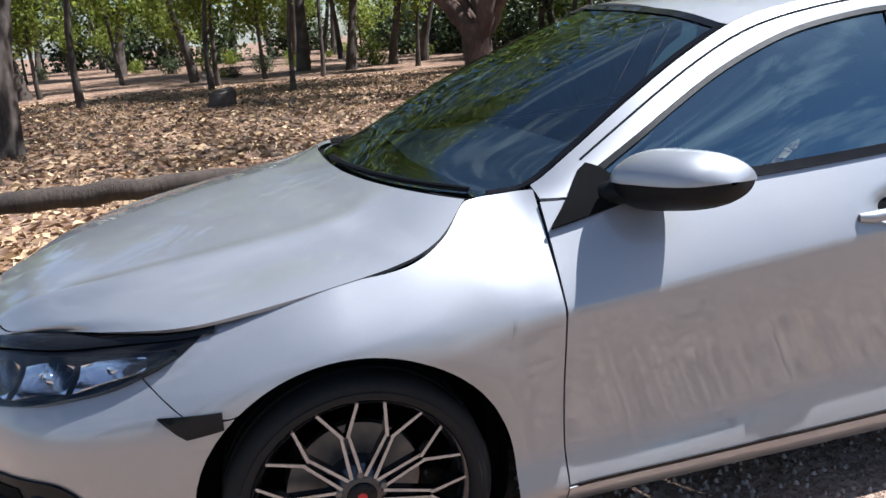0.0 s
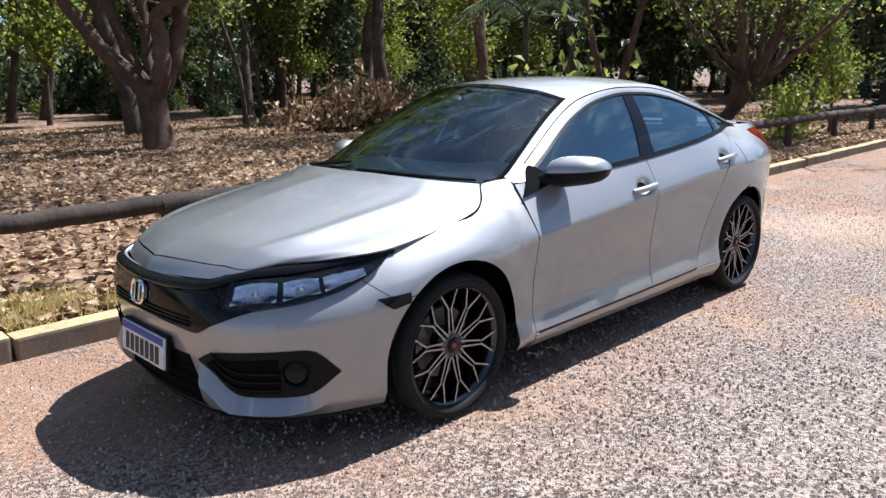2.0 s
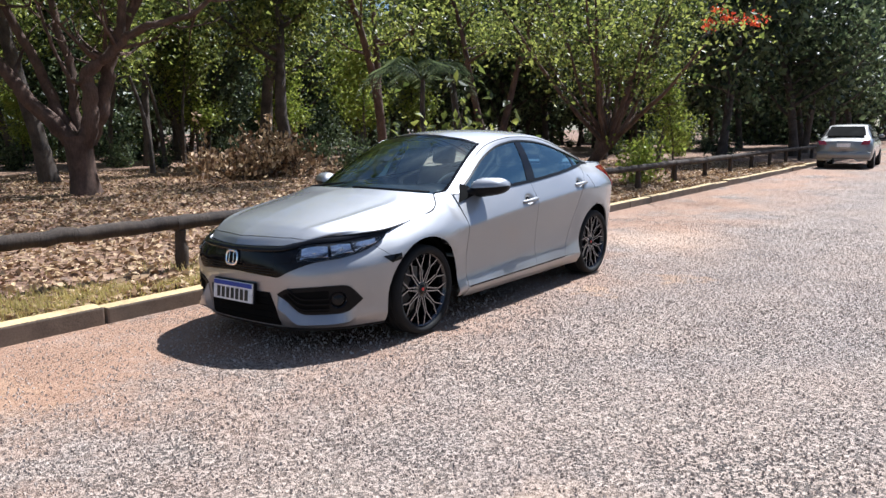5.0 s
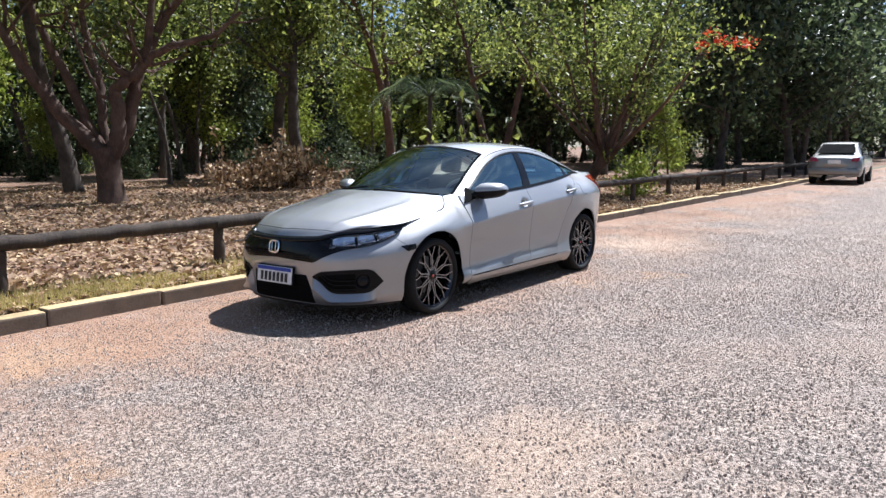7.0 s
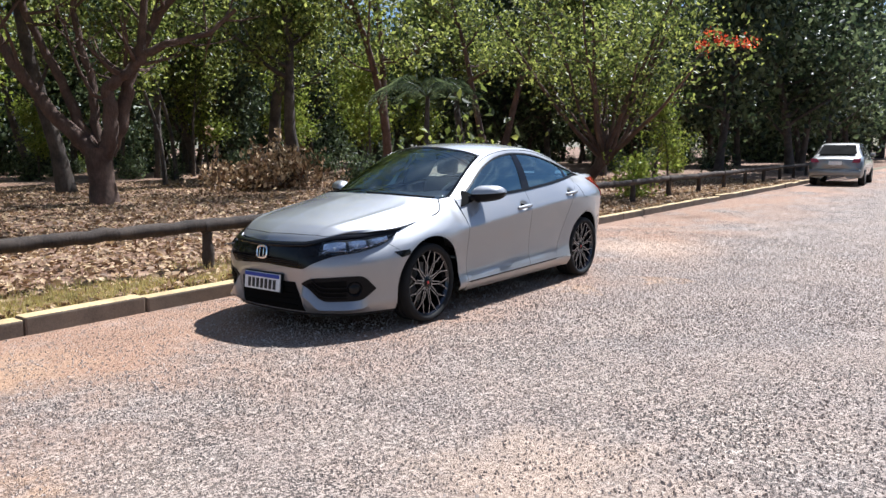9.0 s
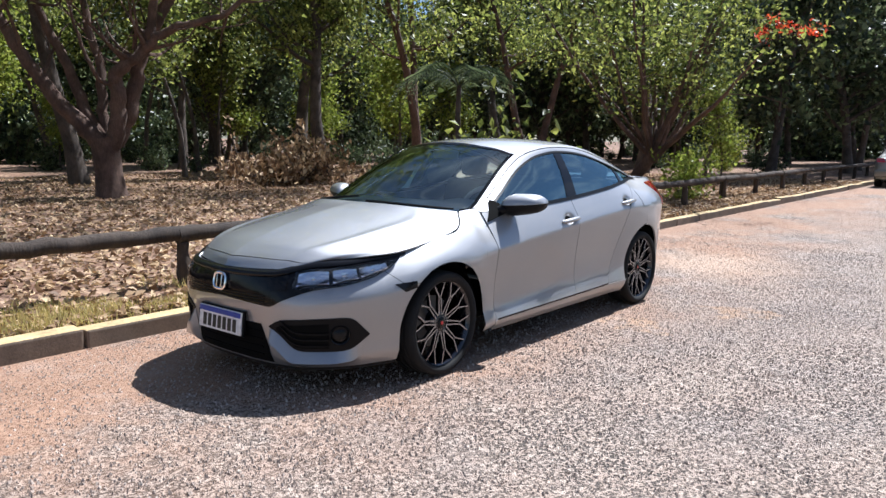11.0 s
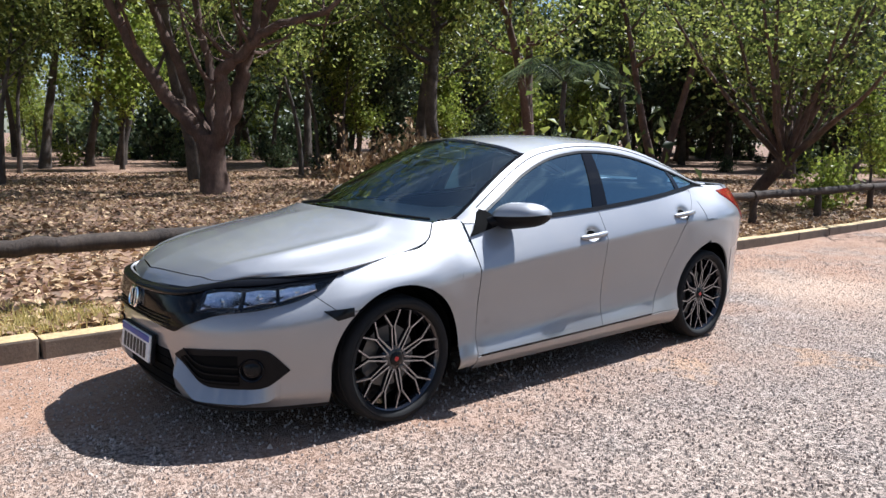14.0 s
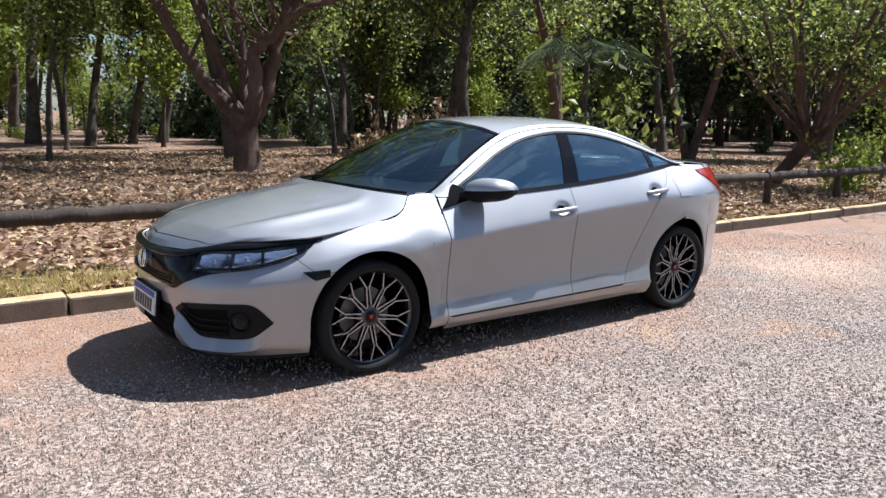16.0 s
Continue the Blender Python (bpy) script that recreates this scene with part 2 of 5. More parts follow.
# ---- mesh helpers ----
def part(name, data, material, parent=None, label=""):
    """Links a bmesh or a mesh as one object under a thing or part."""
    if isinstance(data, bmesh.types.BMesh):
        me = bpy.data.meshes.new(name)
        bmesh.ops.recalc_face_normals(data, faces=data.faces)
        if material in (WGLASS, TINT, LENS) and sum((f.calc_center_median() - Vector((1.3, 0, 0.5))).dot(f.normal) for f in data.faces) < 0:
            bmesh.ops.reverse_faces(data, faces=data.faces)
        data.to_mesh(me)
        data.free()
    else:
        me = data
    me.materials.append(material)
    ob = new(name, me)
    ob.parent = parent
    if label:
        ob["label"] = label
    return ob


def smooth(ob, angle=40):
    me = ob.data
    me.polygons.foreach_set("use_smooth", [True] * len(me.polygons))
    me.set_sharp_from_angle(angle=radians(angle))
    return ob


def empty(name, x=0, y=0, z=0, rz=0):
    e = new(name)
    e.matrix_basis = pose(x, y, z, 0, 0, rz)
    return e


def spline(pts):
    """A smooth curve through (t, a, b, ...) rows; returns f(t) -> array."""
    P = np.array(pts, float)
    t, V = P[:, 0], P[:, 1:]
    m = np.gradient(V, t, axis=0)
    d = np.diff(V, axis=0) / np.diff(t)[:, None]
    for k in range(len(t)):
        lo, hi = d[max(k - 1, 0)], d[min(k, len(d) - 1)]
        m[k] = np.where(lo * hi <= 0, 0, np.sign(m[k]) * np.minimum(np.abs(m[k]), 2.5 * np.minimum(np.abs(lo), np.abs(hi))))

    def f(x):
        k = int(np.clip(np.searchsorted(t, x) - 1, 0, len(t) - 2))
        h = t[k + 1] - t[k]
        s = np.clip((x - t[k]) / h, 0, 1)
        a = (2 * s**3 - 3 * s**2 + 1) * V[k] + (s**3 - 2 * s**2 + s) * h * m[k]
        r = a + (-2 * s**3 + 3 * s**2) * V[k + 1] + (s**3 - s**2) * h * m[k + 1]
        return r if len(r) > 1 else float(r[0])

    return f


def sheet(rows, thick=0.0, closed=False):
    """A grid of points as a bmesh; thick gives it a turned-in rim of that depth along the normals."""
    bm = bmesh.new()
    V = [[bm.verts.new(p) for p in row] for row in rows]
    for a, b in zip(V, V[1:]):
        n = len(a)
        for j in range(n if closed else n - 1):
            k = (j + 1) % n
            try:
                bm.faces.new((a[j], a[k], b[k], b[j]))
            except ValueError:
                pass
    if thick:
        bm.normal_update()
        rim = [e for e in bm.edges if len(e.link_faces) == 1]
        mid = Vector((1.3, 0, 0.5))
        flip = 1 if sum((f.calc_center_median() - mid).dot(f.normal) for f in bm.faces) > 0 else -1
        nor = {v: v.normal * flip for e in rim for v in e.verts}
        ext = bmesh.ops.extrude_edge_only(bm, edges=rim)
        bm.normal_update()
        old = {tuple(round(c, 6) for c in v.co): nor[v] for v in nor}
        for g in ext["geom"]:
            if isinstance(g, bmesh.types.BMVert):
                g.co -= old[tuple(round(c, 6) for c in g.co)] * thick
    return bm


def block(bm, x0, x1, y0, y1, z0, z1, bevel=0.0):
    """A bevelled box added to bm."""
    made = bmesh.ops.create_cube(bm, size=1, matrix=Matrix.Translation(((x0 + x1) / 2, (y0 + y1) / 2, (z0 + z1) / 2)) @ Matrix.Diagonal((x1 - x0, y1 - y0, z1 - z0, 1)))
    if bevel:
        ed = list({e for v in made["verts"] for e in v.link_edges})
        bmesh.ops.bevel(bm, geom=ed, offset=bevel, segments=2, affect="EDGES", profile=0.6)
    return bm


def tube(bm, pts, radii, n=8, cap=True):
    """A round tapered tube through pts."""
    pts = [Vector(p) for p in pts]
    side = None
    rings = []
    for i, p in enumerate(pts):
        way = (pts[min(i + 1, len(pts) - 1)] - pts[max(i - 1, 0)]).normalized()
        if side is None:
            side = way.orthogonal().normalized()
        side = (side - way * side.dot(way)).normalized()
        up = way.cross(side)
        r = radii[i] if not isinstance(radii, (int, float)) else radii
        rings.append([bm.verts.new(p + (side * math.cos(a) + up * math.sin(a)) * r) for a in (2 * math.pi * k / n for k in range(n))])
    for a, b in zip(rings, rings[1:]):
        for k in range(n):
            bm.faces.new((a[k], a[(k + 1) % n], b[(k + 1) % n], b[k]))
    if cap:
        bm.faces.new(rings[0][::-1])
        bm.faces.new(rings[-1])
    return bm


def lathe(bm, profile, n=48, axis_y=True):
    """Turns (radius, along) rows round the y axis."""
    rings = [[bm.verts.new((r * math.cos(a), h, r * math.sin(a))) for a in (2 * math.pi * k / n for k in range(n))] for r, h in profile]
    for a, b in zip(rings, rings[1:]):
        for k in range(n):
            bm.faces.new((a[k], a[(k + 1) % n], b[(k + 1) % n], b[k]))
    return bm


def leaves(name, centres, size, rng, spread, flat=0.0):
    """A mesh of many small folded leaves round the centres (n x 3); size may be a range."""
    n = len(centres)
    c = np.asarray(centres) + rng.normal(0, 1, (n, 3)) * spread
    L = rng.uniform(size[0], size[1], (n, 1))
    d = rng.normal(0, 1, (n, 3))
    d[:, 2] = d[:, 2] * (1 - flat) - 0.25 * (1 - flat)
    d /= np.linalg.norm(d, axis=1)[:, None]
    s = np.cross(d, rng.normal(0, 1, (n, 3)) * (1, 1, 1 - flat * 0.9) + (0, 0, 2.5 * flat))
    s /= np.linalg.norm(s, axis=1)[:, None] + 1e-9
    up = np.cross(s, d)
    w = L * rng.uniform(0.22, 0.34, (n, 1))
    V = np.stack([c - d * L * 0.5, c + s * w + up * w * 0.4, c + d * L * 0.5 - up * L * 0.08, c - s * w + up * w * 0.4], 1).reshape(-1, 3)
    F = (np.arange(n)[:, None] * 4 + np.array([[0, 1, 2, 3]]))
    me = bpy.data.meshes.new(name)
    me.vertices.add(len(V))
    me.vertices.foreach_set("co", V.ravel())
    tri = np.concatenate([F[:, [0, 1, 2]], F[:, [0, 2, 3]]], 1).reshape(-1)
    me.loops.add(len(tri))
    me.loops.foreach_set("vertex_index", tri)
    me.polygons.add(2 * n)
    me.polygons.foreach_set("loop_start", np.arange(2 * n) * 3)
    me.update(calc_edges=True)
    me.validate()
    return me


# ---- ground ----
def height(x, y):
    """The park ground behind the kerb: uneven, a little above the road."""
    k = min(1, max(0, (y - 1.7) / 1.5))
    return 0.10 + k * (0.05 * noise.noise((x * 0.35, y * 0.35, 0)) + 0.02 * noise.noise((x * 1.5, y * 1.5, 3)))


def grid_sheet(xs, ys, f):
    return sheet([[(x, y, f(x, y)) for x in xs] for y in ys])


def steps(a, b, n, power=1.0):
    return [a + (b - a) * (k / n) ** power for k in range(n + 1)]


xs = [-600, -200, -60] + steps(-25, 60, 120) + [120, 300, 600]
ys = [1.48] + steps(1.6, 50, 90, 1.7) + [90, 200, 600]
park = part("ground", grid_sheet(xs, ys, height), LITTER)
smooth(park, 80)
tagged(park, "park ground of reddish soil under brown dry leaves", "ground", kind="structure")
road = part("road", grid_sheet([-600, -200, -60] + steps(-20, 40, 60) + [90, 200, 600], [-600, -200, -40, -15, -9, -6] + steps(-5, 1.42, 30), lambda x, y: 0.006 * noise.noise((x * 0.5, y * 0.5, 7)) - 0.006), ROAD)
smooth(road, 80)
tagged(road, "worn grey chip-seal asphalt road with orange soil dust", "road", kind="structure")

# kerb: stones about a metre long, laid end to end
kerb = empty("kerb")
tagged(kerb, "low worn concrete kerb with faded yellow paint", "kerb", kind="structure")
bm = bmesh.new()
block(bm, -0.497, 0.497, 1.33, 1.50, -0.15, 0.125, 0.018)
for v in bm.verts:
    v.co += Vector((0, noise.noise(v.co * 9) * 0.008, noise.noise(v.co * 7 + Vector((5, 0, 0))) * 0.006))
bm.faces.ensure_lookup_table()
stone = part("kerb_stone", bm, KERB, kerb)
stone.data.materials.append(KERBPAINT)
# tops get the yellow paint, all other faces the darkened shade tone
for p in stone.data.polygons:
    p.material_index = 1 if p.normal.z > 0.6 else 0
for k in range(-14, 36):
    ob = stone if k == -14 else new("kerb_stone", stone.data)
    ob.parent = kerb
    ob.matrix_basis = pose(k * 1.0 + 0.35, random.uniform(-0.006, 0.006), random.uniform(-0.008, 0.006), random.uniform(-0.6, 0.6), random.uniform(-0.5, 0.5), random.uniform(-0.6, 0.6))

# ---- the parked sedan: x runs from its front axle to its tail, y to its right ----
outline_pts = [(-0.958, 0), (-0.95, -0.2), (-0.925, -0.38), (-0.86, -0.54), (-0.75, -0.67), (-0.6, -0.765), (-0.4, -0.83), (-0.2, -0.868), (0, -0.885), (0.5, -0.885), (1.4, -0.893), (2.2, -0.895), (2.7, -0.888), (3.05, -0.845), (3.3, -0.765), (3.48, -0.64), (3.6, -0.45), (3.67, -0.2), (3.68, 0)]
acc = [0.0]
for (x0, y0), (x1, y1) in zip(outline_pts, outline_pts[1:]):
    acc.append(acc[-1] + math.hypot(x1 - x0, y1 - y0))
outline = spline([(s, x, y) for s, (x, y) in zip(acc, outline_pts)])
table = np.array([[s, *outline(s)] for s in np.linspace(0, acc[-1], 800)])


def at_x(x):
    """Where along the outline the side stands at x."""
    return float(np.interp(x, table[:, 1], table[:, 0]))


def at_y(y):
    """Where along the front of the outline it stands at -|y|."""
    half = table[: len(table) // 2]
    return float(np.interp(abs(y), -half[:, 2], half[:, 0]))


# by u: crease height, rim height, rim inset, roundness above the crease, hollow below it
shape = spline([
    (0.0, 0.50, 0.695, 0.020, 2.0, 0.10),
    (at_y(0.38), 0.50, 0.705, 0.050, 2.0, 0.10),
    (at_y(0.54), 0.51, 0.738, 0.150, 1.8, 0.12),
    (at_x(-0.60), 0.54, 0.755, 0.165, 1.7, 0.15),
    (at_x(-0.28), 0.58, 0.785, 0.105, 2.0, 0.2),
    (at_x(0.0), 0.62, 0.832, 0.098, 2.2, 0.4),
    (at_x(0.20), 0.66, 0.865, 0.10, 2.0, 0.7),
    (at_x(0.26), 0.672, 0.897, 0.140, 1.92, 0.8),
    (at_x(0.345), 0.69, 0.960, 0.208, 1.72, 1.0),
    (at_x(0.42), 0.70, 0.964, 0.210, 1.45, 1.0),
    (at_x(0.5035), 0.716, 0.970, 0.211, 1.12, 1.0),
    (at_x(0.5065), 0.716, 0.945, 0.15, 1.15, 1.0),
    (at_x(0.9), 0.75, 0.955, 0.105, 1.15, 1.0),
    (at_x(1.5), 0.80, 0.982, 0.095, 1.15, 1.0),
    (at_x(2.1), 0.845, 1.028, 0.105, 1.15, 1.0),
    (at_x(2.5), 0.865, 1.065, 0.15, 1.3, 0.7),
    (at_x(2.88), 0.86, 1.085, 0.24, 1.6, 0.4),
    (at_x(3.2), 0.84, 1.075, 0.20, 1.8, 0.2),
    (acc[-4], 0.80, 1.07, 0.12, 1.6, 0.15),
    (acc[-1], 0.75, 1.07, 0.10, 1.5, 0.12),
])
under = spline([(0, 0), (0.15, 0.012), (0.4, 0.034), (0.65, 0.042), (0.78, 0.026), (0.84, 0.016), (0.92, 0.03), (1.0, 0.07)])


wing = spline([(0.0, 2.97, 2.2), (0.2, 2.38, 2.0), (0.345, 2.05, 1.765), (0.43, 1.38, 1.42), (0.5035, 0.83, 1.11)])


def inset(u, z):
    zc, zr, dr, p, hollow = shape(u)
    x = outline(u)[0]
    if z >= zc and 0 < x < 0.504:
        a, p = wing(x)
        d = a * (z - zc) ** p
    elif z >= zc:
        t = (z - zc) / (zr - zc)
        d = dr * t**p
    else:
        t = min(1, (zc - z) / (zc - 0.17))
        d = under(t) * (0.2 + 0.8 * hollow) + 0.05 * t**2 * (1 - hollow)
    if 0.5 < x < 2.2 and z < zc:
        k = min(1, (x - 0.5) / 0.3, (2.2 - x) / 0.4)
        d -= 0.003 * k / (1 + math.exp((z - 0.27 - 0.15 * (x - 0.62)) / 0.006))
    for wx in (0.0, 2.70):
        r = math.hypot(x - wx, z - 0.34)
        d -= 0.016 * math.exp(-(((r - 0.38) / 0.11) ** 2)) * max(0, min(1, (zr - z) / 0.12))
    return d


def skin(u, z, out=0.0, s=-1):
    """A point of the car's flank or fascia, out metres proud of it, on its left (s = -1) or right."""
    x, y = outline(u)
    a, b = outline(min(u + 0.01, acc[-1])), outline(max(u - 0.01, 0))
    tx, ty = a[0] - b[0], a[1] - b[1]
    ln = math.hypot(tx, ty)
    nx, ny = ty / ln, -tx / ln
    d = out - inset(u, z)
    yy = y + ny * d
    return Vector((x + nx * d, min(yy, 0) * -s if u > 1e-6 else 0.0, z))


def flank(us, low, high, n=14, out=0.0, s=-1, thick=0.012, split=True):
    """A panel over the us, between the heights low(u) and high(u)."""
    rows = []
    for u in us:
        zc = float(shape(u)[0])
        a, b = low(u), high(u)
        if split and a < zc - 0.01 and zc + 0.01 < b:
            k = max(2, round(n * 0.6))
            zs = list(np.linspace(a, zc, k)) + list(np.linspace(zc, b, n - k + 1))[1:]
        else:
            zs = list(np.linspace(a, b, n))
        rows.append([skin(u, z, out, s) for z in zs])
    return sheet(rows, thick)


def arch(x, wx, r=0.372, zc=0.325):
    return zc + math.sqrt(max(0, r * r - (x - wx) ** 2)) if abs(x - wx) < r else 0.185


car = empty("parked_car")
tagged(car, "silver four-door sedan on black alloy wheels parked at the kerb", "car")

HUB = 0.317
RIM = lambda u: float(shape(u)[1])
for s in (-1, 1):
    # front bumper half
    us = list(np.linspace(0, at_x(-0.62), 46)) + list(np.linspace(at_x(-0.62), at_x(-0.373), 20))[1:] + [at_x(x) for x in (-0.3715, -0.37, -0.365, -0.355, -0.34, -0.32, -0.295, -0.27, -0.25)]

    def bumper_top(u):
        x = outline(u)[0]
        return RIM(u) if x < -0.47 else max(0.6, 0.70 - (x + 0.47) * 0.75)

    smooth(part("front_bumper", flank(us, lambda u: 0.165 if outline(u)[0] < -0.3722 else arch(outline(u)[0], 0.0), lambda u: max(bumper_top(u), arch(outline(u)[0], 0.0) + 0.002 if outline(u)[0] > -0.3722 else 0), 30, 0, s), SILVER, car))
    # front wing over the wheel
    xs = [-0.466, -0.44, -0.40, -0.374] + list(0.372 * np.sin(np.linspace(-math.pi / 2 + 0.03, math.pi / 2, 60))) + [0.385, 0.40, 0.42, 0.44, 0.46, 0.48, 0.503]

    def wing_low(u):
        x = outline(u)[0]
        if x < -0.24:
            return max(0.704 - (x + 0.47) * 0.75 if x < -0.32 else 0.605, 0.605)
        return max(arch(x, 0.0), 0.325)

    bm = flank([at_x(x) for x in xs], wing_low, lambda u: RIM(u), 30, 0, s, 0, False)
    tail = [at_x(x) for x in xs[-8:]]
    foot = [[bm.verts.new(skin(u, z, 0, s)) for z in np.linspace(0.2, 0.325, 8)] for u in tail]
    for p, q in zip(foot, foot[1:]):
        for j in range(7):
            bm.faces.new((p[j], q[j], q[j + 1], p[j + 1]))
    bmesh.ops.remove_doubles(bm, verts=bm.verts, dist=0.0008)
    smooth(part("front_wing", bm, SILVER, car))
    # doors, with their lower crease
    for name, a, b, a2, b2 in (("front_door", 0.5075, 1.533, 0.5075, 1.533), ("rear_door", 1.5375, 2.05, 1.5375, 2.66)):
        def edge(v, lo, hi):
            return lo + (hi - lo) * v**1.1

        rows = []
        hx, hz = (1.42, 0.838) if name == "front_door" else (2.375, 0.918)
        for k in range(91):
            row = []
            for j in range(41):
                v = j / 40
                xl, xr = edge(v, a, a2), edge(v, b, b2)
                x = xl + (xr - xl) * k / 90
                u = at_x(x)
                zc, zr = float(shape(u)[0]), RIM(u)
                lo = 0.255 + 0.012 * (x - 0.5)
                z = lo + (zc - lo) * (j / 22) if j <= 22 else zc + (zr - zc) * (j - 22) / 18
                cup = ((x - hx) / 0.062) ** 2 + ((z - hz) / 0.04) ** 2
                row.append(skin(u, z, -0.024 * math.exp(-(cup**2)), s))
            rows.append(row)
        door = smooth(part(name, sheet(rows, 0.014), SILVER, car), 32)
        u = at_x(hx)
        # pull handle with a cup behind it
        bm = bmesh.new()
        base = skin(u, hz, 0, s)
        pts = [skin(at_x(hx + dx), hz + dx * 0.07, o, s) for dx, o in ((-0.115, 0.002), (-0.09, 0.016), (0, 0.022), (0.09, 0.018), (0.115, 0.003))]
        tube(bm, pts, [0.010, 0.015, 0.016, 0.015, 0.010], 10)
        smooth(part("door_handle", bm, SILVER, door, "silver pull handle"), 60)
    # sill below the doors
    us = [at_x(x) for x in np.linspace(0.505, 2.34, 40)]
    smooth(part("sill", flank(us, lambda u: 0.17, lambda u: 0.247 + 0.012 * (outline(u)[0] - 0.5), 8, 0.003, s), SILVER, car))
    us = [at_x(x) for x in np.linspace(0.53, 2.04, 40)]
    smooth(part("sill_strip", flank(us, lambda u: 0.246 + 0.012 * (outline(u)[0] - 0.5), lambda u: 0.2565 + 0.012 * (outline(u)[0] - 0.5), 3, 0.0045, s, 0.006), GLOSSBLACK, car, "thin black strip above the sill"))
    # rear quarter with its arch
    # the wedge between the rear door and the arch
    rows = []
    for k in range(25):
        v = k / 24
        j = v * 40
        row = []
        for q in range(13):
            x0 = 2.0545 + (2.6645 - 2.0545) * v**1.1
            u0 = at_x(x0)
            zc, zr = float(shape(u0)[0]), RIM(u0)
            lo = 0.255 + 0.012 * (x0 - 0.5)
            z = lo + (zc - lo) * (j / 22) if j <= 22 else zc + (zr - zc) * (j - 22) / 18
            dz = z - 0.325
            x1 = 2.70 - math.sqrt(max(0, 0.372**2 - dz * dz)) if abs(dz) < 0.372 else 2.70
            x1 = max(x1, x0 + 0.002) if z < 0.325 else x1
            if z > 0.69:
                x1 = 2.70
            x = x0 + (x1 - x0) * q / 12
            u = at_x(x)
            row.append(skin(u, min(z, RIM(u)), 0, s))
        rows.append(row)
    smooth(part("rear_quarter", sheet(rows, 0.01), SILVER, car))
    xs = list(2.70 + 0.372 * np.sin(np.linspace(0, math.pi / 2 - 0.005, 24))) + [3.073, 3.1, 3.14, 3.2, 3.26, 3.32]
    smooth(part("rear_wing", flank([at_x(x) for x in xs], lambda u: arch(outline(u)[0], 2.70) if outline(u)[0] < 3.072 else 0.62, lambda u: RIM(u), 18, 0, s), SILVER, car))
    us = [at_x(x) for x in [3.074, 3.1, 3.15, 3.2, 3.26, 3.32]] + list(np.linspace(at_x(3.34), acc[-1], 24))
    smooth(part("rear_bumper", flank(us, lambda u: 0.2, lambda u: 0.617 if outline(u)[0] < 3.325 else RIM(u), 18, 0.003, s), SILVER, car))
    # tail lamp wrapped round the corner
    us = [at_x(x) for x in np.linspace(3.10, 3.30, 10)] + list(np.linspace(at_x(3.32), at_y(0) + acc[-3], 12))
    smooth(part("tail_lamp", flank(us, lambda u: 1.02 - min(0.22, max(0.0, (outline(u)[0] - 3.1)) * 0.75), lambda u: min(RIM(u) - 0.005, 1.045 + (outline(u)[0] - 3.1) * 0.02), 8, 0.012, s), REDLENS, car, "red wrap-round tail lamp"))
    # fuel flap only on the left
    if s == -1:
        flap = [[skin(at_x(2.70 + 0.075 * a), 0.93 + 0.06 * b, 0.003, s) for b in np.linspace(-1, 1, 7)] for a in np.linspace(-1, 1, 7)]
        smooth(part("fuel_flap", sheet(flap, 0.006), SILVER, car))
    # dark inner shell seen through the joints
    us = list(np.linspace(0, acc[-1], 110))
    smooth(part("inner_shell", flank(us, lambda u: max(0.2, arch(outline(u)[0], 0, 0.40), arch(outline(u)[0], 2.7, 0.40)), lambda u: RIM(u) - 0.012, 12, -0.02, s, 0), LINER, car))
    # wheel housings
    for wx in (0.0, 2.70):
        rows = [[(wx + r * math.cos(a), s * y, 0.325 + r * math.sin(a)) for a in np.linspace(-0.5, math.pi + 0.5, 34)] for y, r in ((0.80, 0.376), (0.60, 0.385), (0.55, 0.1))]
        smooth(part("wheel_housing", sheet(rows), LINER, car))

# ---- bonnet, roof and glass ----
C_hood = spline([(0, -0.944, 0.692), (0.06, -0.915, 0.737), (0.18, -0.80, 0.800), (0.4, -0.54, 0.882), (0.7, -0.2, 0.958), (1, 0.085, 1.0)])
E_hood = spline([(0, -0.665, -0.525, 0.744), (0.2, -0.49, -0.672, 0.765), (0.42, -0.28, -0.775, 0.788), (0.62, -0.02, -0.79, 0.828), (0.8, 0.17, -0.785, 0.866), (0.88, 0.245, -0.755, 0.892), (1, 0.345, -0.66, 0.962)])
u_corner = at_y(0.54)


def coons(F, R, C, E, s, r):
    """A surface over four edges: front, rear, centre and outer."""
    return F(r) * (1 - s) + R(r) * s + C(s) * (1 - r) + E(s) * r - (F(0) * (1 - s) * (1 - r) + F(1) * (1 - s) * r + R(0) * s * (1 - r) + R(1) * s * r)


def hood_front(r):
    e = np.array(E_hood(0))
    u = u_corner * r
    q = np.array(skin(u, float(shape(u)[1])))
    k = np.array(skin(u_corner, float(shape(u_corner)[1])))
    c = np.array((C_hood(0)[0], 0, C_hood(0)[1]))
    q0 = np.array(skin(0, float(shape(0)[1])))
    return q + (c - q0) * (1 - r) + (e - k) * r


def hood_rear(r):
    y = 0.66 * r
    return np.array((0.085 + 0.26 * r**3.2, -y, 1.0 - 0.038 * r**2.2))


